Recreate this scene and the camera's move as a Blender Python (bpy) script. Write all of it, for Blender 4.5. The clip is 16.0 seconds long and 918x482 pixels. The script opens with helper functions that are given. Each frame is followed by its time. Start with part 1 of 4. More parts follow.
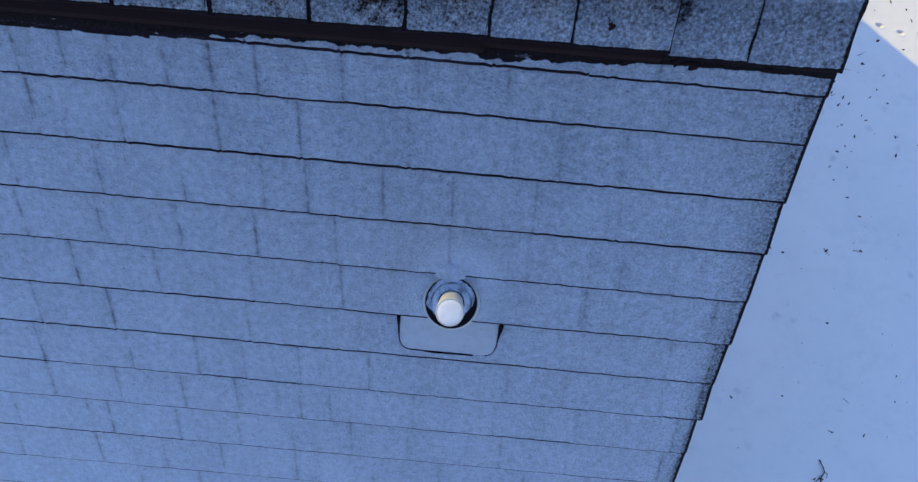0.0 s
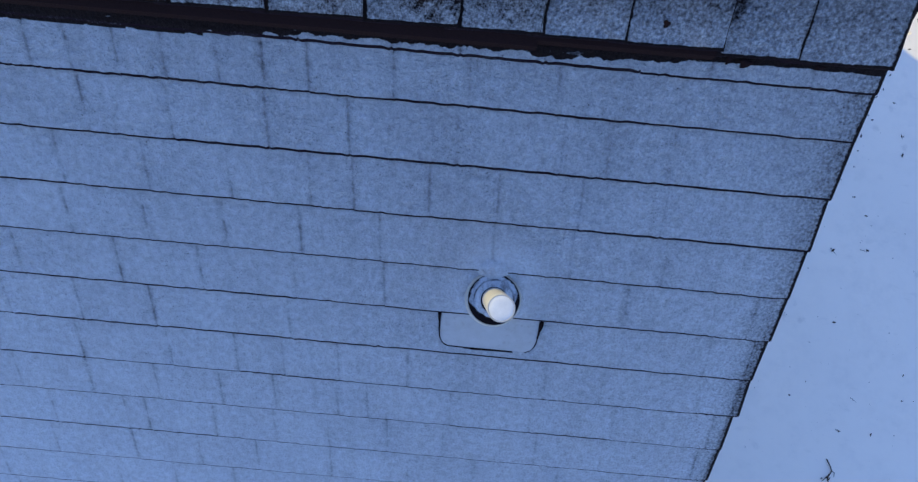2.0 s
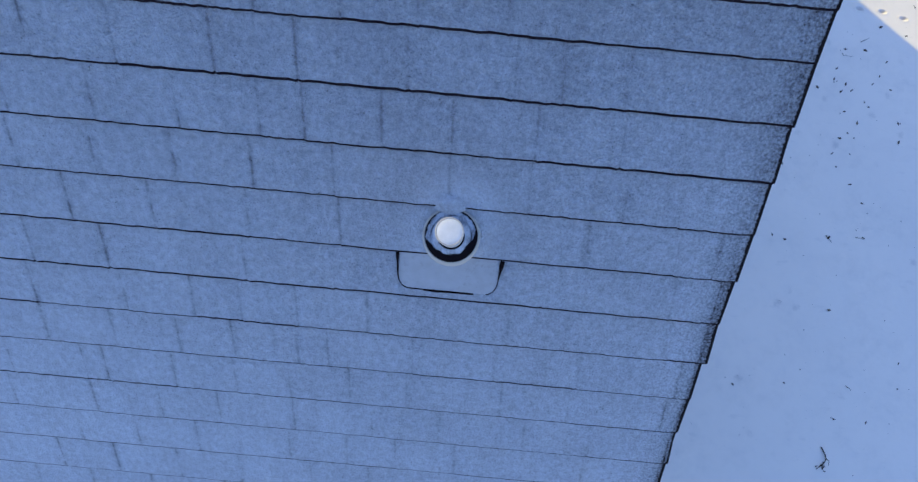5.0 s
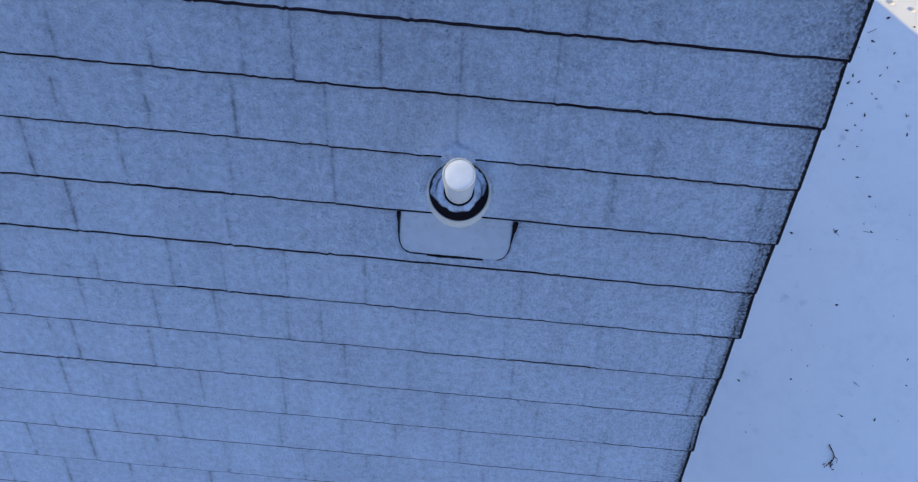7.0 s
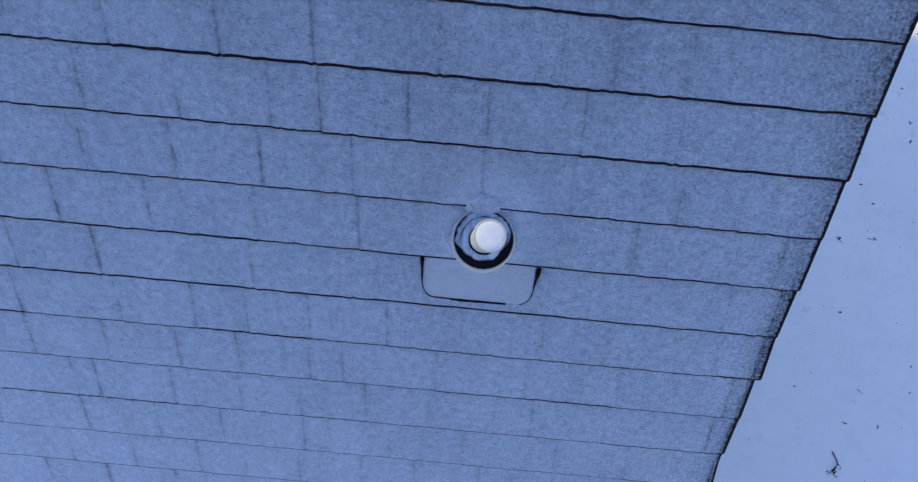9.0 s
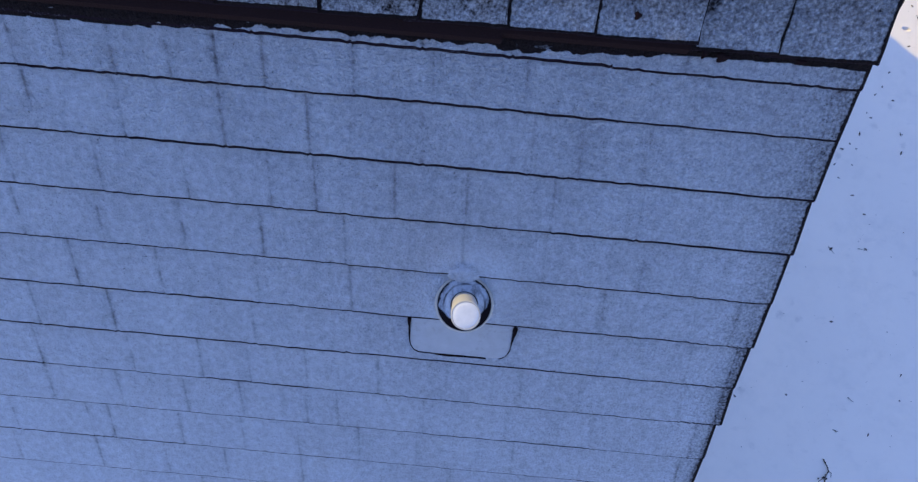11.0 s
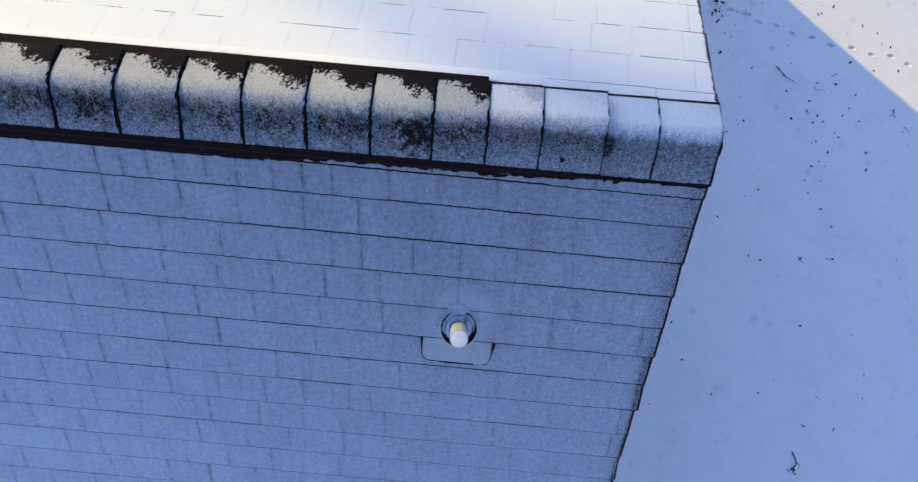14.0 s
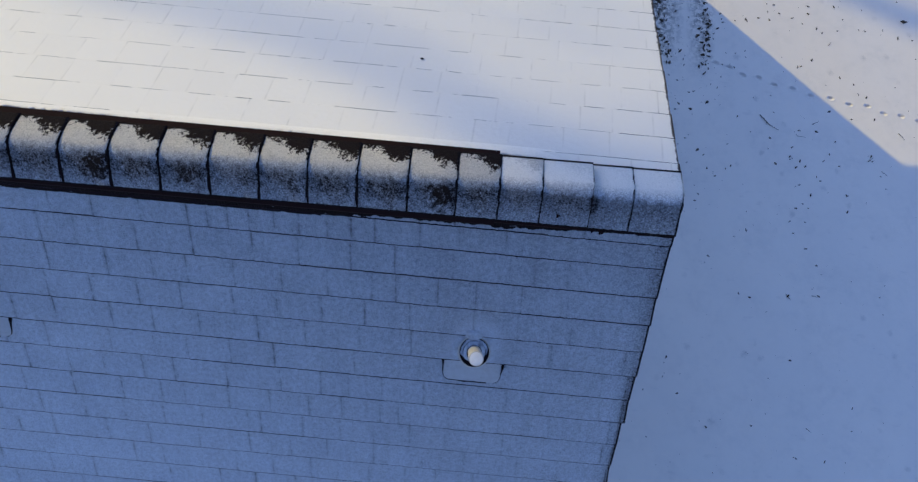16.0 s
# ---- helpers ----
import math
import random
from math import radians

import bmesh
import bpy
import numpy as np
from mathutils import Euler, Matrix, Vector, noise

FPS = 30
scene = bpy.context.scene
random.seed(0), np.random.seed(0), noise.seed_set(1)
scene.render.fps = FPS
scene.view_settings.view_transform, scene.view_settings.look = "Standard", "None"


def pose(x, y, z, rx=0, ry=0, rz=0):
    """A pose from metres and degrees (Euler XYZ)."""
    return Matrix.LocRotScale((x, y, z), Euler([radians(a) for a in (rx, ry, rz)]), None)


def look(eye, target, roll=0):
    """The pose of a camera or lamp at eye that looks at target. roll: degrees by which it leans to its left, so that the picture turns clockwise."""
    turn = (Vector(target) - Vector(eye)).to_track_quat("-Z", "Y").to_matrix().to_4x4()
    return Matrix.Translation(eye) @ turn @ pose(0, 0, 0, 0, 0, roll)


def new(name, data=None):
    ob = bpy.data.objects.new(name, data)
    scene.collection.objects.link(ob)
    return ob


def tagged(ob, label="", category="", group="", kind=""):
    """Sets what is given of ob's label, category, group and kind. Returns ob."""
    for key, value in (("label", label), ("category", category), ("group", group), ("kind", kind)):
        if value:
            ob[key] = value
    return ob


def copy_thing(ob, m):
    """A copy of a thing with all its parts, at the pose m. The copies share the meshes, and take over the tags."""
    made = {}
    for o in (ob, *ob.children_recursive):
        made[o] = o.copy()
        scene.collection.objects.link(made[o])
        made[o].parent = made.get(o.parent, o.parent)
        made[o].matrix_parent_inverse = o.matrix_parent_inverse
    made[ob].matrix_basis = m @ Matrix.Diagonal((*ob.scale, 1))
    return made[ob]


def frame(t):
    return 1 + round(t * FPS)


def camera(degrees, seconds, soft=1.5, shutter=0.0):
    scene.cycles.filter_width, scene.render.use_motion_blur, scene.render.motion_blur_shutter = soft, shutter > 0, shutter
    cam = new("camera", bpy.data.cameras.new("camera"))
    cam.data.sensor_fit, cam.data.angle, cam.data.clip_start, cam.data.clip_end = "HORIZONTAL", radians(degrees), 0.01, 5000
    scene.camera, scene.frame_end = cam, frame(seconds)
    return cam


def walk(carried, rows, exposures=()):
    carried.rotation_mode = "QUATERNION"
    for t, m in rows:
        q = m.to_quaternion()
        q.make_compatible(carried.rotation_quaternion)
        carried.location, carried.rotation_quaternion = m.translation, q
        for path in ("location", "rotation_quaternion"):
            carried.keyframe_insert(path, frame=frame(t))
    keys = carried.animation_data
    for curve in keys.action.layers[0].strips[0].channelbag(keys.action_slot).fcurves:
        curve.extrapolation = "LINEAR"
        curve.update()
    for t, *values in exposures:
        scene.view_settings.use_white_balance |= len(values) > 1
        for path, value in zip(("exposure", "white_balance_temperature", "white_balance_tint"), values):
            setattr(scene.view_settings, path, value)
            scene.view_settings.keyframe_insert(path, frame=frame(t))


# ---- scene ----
cam = camera(74.5, 16.0, soft=1.3)
# seconds, place, and turn about x, y and z: the gimbal looks straight down until its last tilt
PATH = [
    (0, -0.759, 0.213, 8.836, 0.15, 0.02, 5.07),
    (0.5, -0.763, 0.210, 8.843, 0.11, 0.00, 5.05),
    (1, -0.792, 0.222, 8.855, 0.10, 0.02, 5.10),
    (1.5, -0.825, 0.212, 8.856, 0.13, 0.02, 5.09),
    (2, -0.870, 0.196, 8.843, 0.12, -0.02, 5.10),
    (2.5, -0.884, 0.201, 8.833, 0.11, -0.00, 5.14),
    (3, -0.877, 0.216, 8.831, 0.09, -0.02, 5.16),
    (3.5, -0.864, 0.223, 8.836, 0.06, -0.01, 5.15),
    (4, -0.825, 0.213, 8.845, 0.01, 0.02, 5.15),
    (4.5, -0.768, 0.136, 8.840, 0.02, 0.02, 5.14),
    (4.7, -0.743, 0.095, 8.827, -0.03, 0.08, 5.12),
    (7, -0.756, -0.058, 8.633, 0.06, -0.01, 5.12),
    (7.5, -0.788, -0.075, 8.611, 0.05, -0.01, 5.15),
    (8, -0.820, -0.047, 8.602, 0.10, -0.06, 5.09),
    (8.5, -0.829, -0.014, 8.619, 0.08, -0.06, 5.13),
    (9, -0.822, 0.048, 8.639, -0.02, -0.03, 5.15),
    (11.5, -0.788, 0.239, 8.816, -0.11, 0.01, 5.14),
    (12, -0.782, 0.260, 8.844, -0.10, 0.00, 5.12),
    (12.5, -0.777, 0.277, 8.871, -0.10, -0.02, 5.13),
    (13, -0.783, 0.293, 9.003, -0.14, -0.01, 5.20),
    (13.5, -0.792, 0.321, 9.282, -0.12, -0.02, 5.14),
    (14, -0.795, 0.389, 9.533, -0.13, 0.00, 5.10),
    (14.5, -0.799, 0.416, 9.808, -0.18, -0.01, 5.11),
    (15, -0.811, 0.424, 10.012, -0.13, 0.04, 5.12),
    (15.5, -0.827, 0.428, 10.062, -0.08, 0.07, 5.06),
    (15.7, -0.827, 0.428, 10.062, -0.08, 0.07, 5.06),
    (15.8, -0.828, 0.427, 10.062, 0.04, 0.07, 5.07),
    (15.9, -0.840, 0.415, 10.054, 1.04, 0.03, 5.10),
    (16, -0.869, 0.388, 10.037, 3.43, -0.07, 5.17),
]
walk(cam, [(t, pose(*place)) for t, *place in PATH],
     exposures=[(0.0, 0.93, 5490, 25), (4.5, 0.95, 5510, 25), (9.0, 0.95, 5600, 29), (11.5, 0.95, 5650, 34), (12.5, 0.95, 5570, 33), (13.5, 0.88, 5500, 29), (14.5, 0.69, 5430, 28), (15.5, 0.40, 5310, 28), (16.0, 0.31, 5380, 28)])

# ---- daylight: low winter sun from beyond the ridge, clear sky ----
SUN_ELEVATION = 18.5
SUN_FROM = Vector((-0.773, 0.634, 0.0)).normalized()
world = bpy.data.worlds.new("winter_sky")
scene.world = world
world.use_nodes = True
wn = world.node_tree.nodes
sky = wn.new("ShaderNodeTexSky")
sky.sky_type = "NISHITA"
sky.sun_disc = False
sky.sun_elevation = radians(SUN_ELEVATION)
sky.sun_rotation = math.atan2(SUN_FROM.x, SUN_FROM.y)
sky.air_density, sky.dust_density, sky.ozone_density = 1.0, 0.1, 1.5
world.node_tree.links.new(sky.outputs[0], wn["Background"].inputs[0])
wn["Background"].inputs[1].default_value = 0.138

sun_data = bpy.data.lights.new("sun", "SUN")
sun_data.energy, sun_data.angle, sun_data.color = 2.05, radians(0.53), (1.0, 0.77, 0.115)
sun = new("sun", sun_data)
sun_way = SUN_FROM * math.cos(radians(SUN_ELEVATION)) + Vector((0, 0, math.sin(radians(SUN_ELEVATION))))
sun.matrix_world = look(Vector((0, 0, 30)) + sun_way * 40, (0, 0, 30))

# ---- the plan, metres ----
RIDGE_Y, RIDGE_Z = 0.777, 7.657
SLOPE = 7 / 12
TILT, LONG = math.degrees(math.atan(SLOPE)), math.hypot(1, SLOPE)
COURSE = 0.143
ROOF_WEST, EAVE_NEAR, EAVE_FAR = -11.0, -4.6, 8.95


def near_pose(x, s, up=0.0):
    """On the shaded slope: s metres along the slope below the vent's course line, up metres off the deck; courses run a little askew."""
    y = -(s + 0.0047 * x + 0.0014) / LONG
    return pose(x, y, 7.204 + SLOPE * y, TILT, 0, 0) @ pose(0, 0, up - 0.008, 0, 0, -0.27)


def far_pose(x, s, up=0.0):
    """On the sunlit slope: s metres along the slope below the ridge; courses run a little askew."""
    y = (s - 0.0065 * x) / LONG
    return pose(x, RIDGE_Y + y, RIDGE_Z - SLOPE * y, TILT, 0, 180) @ pose(0, 0, up, 0, 0, -0.37)


# ---- materials ----
class Nodes:
    """Short hand for a node material."""

    def __init__(self, name):
        self.mat = bpy.data.materials.new(name)
        self.mat.use_nodes = True
        self.tree = self.mat.node_tree
        self.shader = self.tree.nodes["Principled BSDF"]
        self.where = self.tree.nodes.new("ShaderNodeNewGeometry")

    def wire(self, value, socket):
        if isinstance(value, bpy.types.NodeSocket):
            self.tree.links.new(value, socket)
        else:
            socket.default_value = value

    def math(self, op, a, b=0.0, c=0.0, clamp=False):
        n = self.tree.nodes.new("ShaderNodeMath")
        n.operation, n.use_clamp = op, clamp
        for v, s in zip((a, b, c), n.inputs):
            self.wire(v, s)
        return n.outputs[0]

    def noise(self, scale, detail=3.0, rough=0.55, where=None, stretch=None, lift=0.0):
        n = self.tree.nodes.new("ShaderNodeTexNoise")
        n.inputs["Scale"].default_value, n.inputs["Detail"].default_value = scale, detail
        n.inputs["Roughness"].default_value = rough
        v = where or self.where.outputs["Position"]
        if stretch:
            m = self.tree.nodes.new("ShaderNodeMapping")
            m.inputs["Scale"].default_value = stretch
            m.inputs["Location"].default_value = (lift, lift * 0.7, lift * 1.3)
            self.tree.links.new(v, m.inputs[0])
            v = m.outputs[0]
        self.tree.links.new(v, n.inputs["Vector"])
        return n.outputs[0]

    def cells(self, scale, where=None):
        n = self.tree.nodes.new("ShaderNodeTexVoronoi")
        n.inputs["Scale"].default_value = scale
        self.tree.links.new(where or self.where.outputs["Position"], n.inputs["Vector"])
        return n.outputs

    def span(self, v, a, b, c=0.0, d=1.0, smooth=False):
        n = self.tree.nodes.new("ShaderNodeMapRange")
        n.interpolation_type = "SMOOTHSTEP" if smooth else "LINEAR"
        self.wire(v, n.inputs[0])
        for i, value in enumerate((a, b, c, d)):
            self.wire(value, n.inputs[i + 1])
        return n.outputs[0]

    def axes(self, v):
        n = self.tree.nodes.new("ShaderNodeSeparateXYZ")
        self.tree.links.new(v, n.inputs[0])
        return n.outputs

    def mix(self, f, a, b):
        n = self.tree.nodes.new("ShaderNodeMix")
        n.data_type = "RGBA"
        self.wire(f, n.inputs[0])
        for v, s in ((a, n.inputs[6]), (b, n.inputs[7])):
            self.wire((*v, 1.0) if isinstance(v, tuple) else v, s)
        return n.outputs[2]

    def random(self):
        return self.tree.nodes.new("ShaderNodeObjectInfo").outputs["Random"]

    def own(self):
        return self.tree.nodes.new("ShaderNodeTexCoord").outputs["Object"]

    def bump(self, height, depth, strength=1.0):
        n = self.tree.nodes.new("ShaderNodeBump")
        n.inputs["Distance"].default_value, n.inputs["Strength"].default_value = depth, strength
        self.tree.links.new(height, n.inputs["Height"])
        self.tree.links.new(n.outputs[0], self.shader.inputs["Normal"])

    def done(self, colour, rough, metal=0.0, gloss=0.3):
        self.wire((*colour, 1.0) if isinstance(colour, tuple) else colour, self.shader.inputs["Base Color"])
        self.wire(rough, self.shader.inputs["Roughness"])
        self.shader.inputs["Metallic"].default_value = metal
        self.shader.inputs["Specular IOR Level"].default_value = gloss
        return self.mat


# tints tuned apart: FROST bluish for the shaded slope, SNOW warm for the sunlit one
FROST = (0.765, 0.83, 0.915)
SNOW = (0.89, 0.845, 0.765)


def granules(n):
    """Dark brown-black asphalt granules."""
    c = n.cells(420)
    return n.mix(c[1], (0.009, 0.0058, 0.0064), (0.022, 0.0160, 0.0165))


def shaded_shingle(name="frosted_shingle", joints=True):
    """Asphalt shingle under hoar frost, thin towards the rake and the ridge vent, bare on the cut edges."""
    n = Nodes(name)
    x, y, z = n.axes(n.where.outputs["Position"])
    fine, mid, large = n.noise(360, 4, 0.75), n.noise(60, 4, 0.6), n.noise(5, 3)
    streak = n.noise(1, 3, 0.6, stretch=(26, 3, 3))
    cover = n.math("MULTIPLY_ADD", fine, 0.40, 0.62)
    cover = n.math("ADD", cover, n.math("MULTIPLY_ADD", mid, 0.46, -0.23))
    fluff = n.math("MULTIPLY", n.math("SUBTRACT", n.noise(150, 2, 0.5), 0.5), n.span(x, -1.4, -0.3, 0.15, 0.38))
    cover = n.math("ADD", cover, fluff)
    fleck = n.math("MULTIPLY", n.span(n.noise(190, 3, 0.6), 0.60, 0.72), n.span(n.noise(11, 3), 0.42, 0.64))
    cover = n.math("SUBTRACT", cover, n.math("MULTIPLY", fleck, 0.34))
    cover = n.math("ADD", cover, n.math("MULTIPLY_ADD", large, 0.22, -0.11))
    cover = n.math("ADD", cover, n.math("MULTIPLY_ADD", streak, 0.14, -0.07))
    cover = n.math("ADD", cover, n.math("MULTIPLY_ADD", n.random(), 0.02, -0.01))
    rake = n.span(n.math("ADD", x, n.math("MULTIPLY_ADD", mid, 0.08, -0.04)), -0.10, 0.0, 0.0, 0.18, True)
    rake = n.math("ADD", rake, n.span(n.math("ADD", x, n.math("MULTIPLY_ADD", mid, 0.03, -0.015)), -0.007, 0.001, 0.0, 0.5))
    strip = n.math("MULTIPLY", n.span(n.math("ADD", x, n.math("MULTIPLY_ADD", mid, 0.01, -0.005)), -0.034, -0.027), n.span(y, 0.10, -0.06, 0.0, 0.17))
    rake = n.math("ADD", rake, strip)
    if joints:
        # granules lie bare along the outer cut
        rim = n.axes(n.tree.nodes.new("ShaderNodeUVMap").outputs[0])[1]
        rim = n.span(n.math("ADD", rim, n.math("MULTIPLY_ADD", n.noise(110, 3), 0.010, -0.005)), 0.003, 0.010, 0.85, 0.0)
        rake = n.math("ADD", rake, n.math("MULTIPLY", rim, n.span(x, -0.024, -0.018)))
    crumbs = n.math("MULTIPLY", n.span(x, -0.16, -0.01), n.math("MULTIPLY_ADD", n.noise(150, 3, 0.6), 0.65, -0.325))
    cover = n.math("ADD", cover, crumbs)
    top = n.span(n.math("ADD", y, n.math("MULTIPLY_ADD", large, 0.2, -0.1)), -0.7, 0.62, 0.0, 0.17)
    # cover rises towards the west, which makes that side paler
    paler_west = n.span(n.math("ADD", x, n.math("MULTIPLY_ADD", large, 0.8, -0.4)), -2.6, -1.1, 0.10, 0.0)
    cover = n.math("ADD", n.math("SUBTRACT", n.math("SUBTRACT", cover, rake), top), paler_west)
    # rime is thicker round the plumbing vent's collar, lightened further to offset the shade there
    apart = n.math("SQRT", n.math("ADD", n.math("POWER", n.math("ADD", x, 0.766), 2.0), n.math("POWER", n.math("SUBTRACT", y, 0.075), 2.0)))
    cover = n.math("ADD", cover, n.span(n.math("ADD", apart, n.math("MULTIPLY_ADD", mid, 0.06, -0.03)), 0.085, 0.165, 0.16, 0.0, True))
    # rime breaks off along the joints between tabs
    if joints:
        edges = n.axes(n.tree.nodes.new("ShaderNodeUVMap").outputs[0])
        from_joint = n.math("MINIMUM", edges[0], edges[1])
        from_joint = n.math("ADD", from_joint, n.math("MULTIPLY_ADD", n.noise(150, 3), 0.004, -0.002))
        seam = n.math("ADD", n.span(from_joint, 0.0006, 0.0056, 0.16, 0.0), n.span(from_joint, 0.0, 0.018, 0.13, 0.0))
        seam = n.math("MULTIPLY", seam, n.span(n.math("ADD", n.math("MULTIPLY", n.noise(34, 4, 0.65), 0.6), n.math("MULTIPLY", n.noise(7, 2), 0.6)), 0.50, 0.74, 0.10, 1.25))
        seam = n.math("MULTIPLY", seam, n.math("ADD", n.span(x, -1.5, -0.8, 1.0, 0.5), n.math("MULTIPLY", n.span(x, -0.12, -0.09, 0.0, 0.75), n.span(y, -0.02, -0.16))))
        cover = n.math("SUBTRACT", cover, seam)
    # warm air has bared the strip under the ridge vent
    ragged = n.math("MULTIPLY_ADD", n.noise(22, 4, 0.6), 0.036, -0.018)
    reach = n.span(n.math("ADD", x, n.math("MULTIPLY_ADD", large, 0.6, -0.3)), -1.55, -1.2, 0.588, 0.607)
    reach = n.math("ADD", n.math("ADD", reach, n.span(x, -0.6, -0.36, 0.0, 0.017)), n.math("MULTIPLY", ragged, n.span(x, -0.5, -0.3, 1.0, 0.35)))
    bare = n.span(n.math("SUBTRACT", y, n.math("MAXIMUM", reach, 0.5895)), 0.0, 0.005)
    fleck = n.span(n.noise(1, 4, 0.6, stretch=(9, 40, 40)), 0.60, 0.66, 1.0, 0.25)
    cover = n.math("SUBTRACT", cover, n.math("MULTIPLY", bare, n.math("MULTIPLY", fleck, 1.6)))
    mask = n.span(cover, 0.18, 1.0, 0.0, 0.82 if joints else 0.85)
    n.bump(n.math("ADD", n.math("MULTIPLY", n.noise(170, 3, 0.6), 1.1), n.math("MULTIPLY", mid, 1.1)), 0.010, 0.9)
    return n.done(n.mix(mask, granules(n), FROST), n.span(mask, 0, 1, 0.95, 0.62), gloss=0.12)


def sunlit_shingle():
    """Shingle under a thin even blanket of snow; the cut edges show in short dashes."""
    n = Nodes("snowed_shingle")
    x, y, z = n.axes(n.where.outputs["Position"])
    fine, mid, large = n.noise(300, 4, 0.6), n.noise(40, 4), n.noise(3, 3)
    rake = n.span(n.math("ADD", x, n.math("ADD", n.math("MULTIPLY_ADD", mid, 0.016, -0.008), n.math("MULTIPLY_ADD", fine, 0.02, -0.01))), -0.014, -0.004, 0.0, 0.88, True)
    cover = n.math("SUBTRACT", n.math("MULTIPLY_ADD", fine, 0.4, 0.85), rake)
    mask = n.span(cover, 0.3, 0.95, 0.05, 1.0)
    n.bump(n.math("ADD", n.math("MULTIPLY", fine, 0.3), n.math("MULTIPLY", mid, 0.8)), 0.004, 0.6)
    edges = n.axes(n.tree.nodes.new("ShaderNodeUVMap").outputs[0])
    from_joint = n.math("ADD", n.math("MINIMUM", edges[0], edges[1]), n.math("MULTIPLY_ADD", n.noise(120, 3), 0.006, -0.003))
    seam = n.math("MULTIPLY", n.span(from_joint, 0.0, 0.006, 0.45, 0.0), n.span(n.noise(11, 3), 0.42, 0.66))
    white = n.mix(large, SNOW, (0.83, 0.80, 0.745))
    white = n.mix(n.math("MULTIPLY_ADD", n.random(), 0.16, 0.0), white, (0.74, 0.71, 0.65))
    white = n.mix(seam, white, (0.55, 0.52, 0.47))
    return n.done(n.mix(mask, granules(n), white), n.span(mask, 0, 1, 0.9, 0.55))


def crusted_edge(name="snow_crusted_edge", closed=0.48):
    """Cut edges of the sunlit tabs, mostly closed by snow."""
    n = Nodes(name)
    dash = n.noise(1, 3, 0.6, stretch=(10, 23, 23))
    x = n.axes(n.where.outputs["Position"])[0]
    mask = n.math("MULTIPLY", n.span(dash, closed, closed + 0.05), n.span(n.math("ADD", x, n.math("MULTIPLY_ADD", dash, 0.3, -0.15)), -0.10, -0.06, 1.0, 0.0))
    return n.done(n.mix(mask, (0.02, 0.016, 0.015), (0.84, 0.80, 0.72)), 0.7)


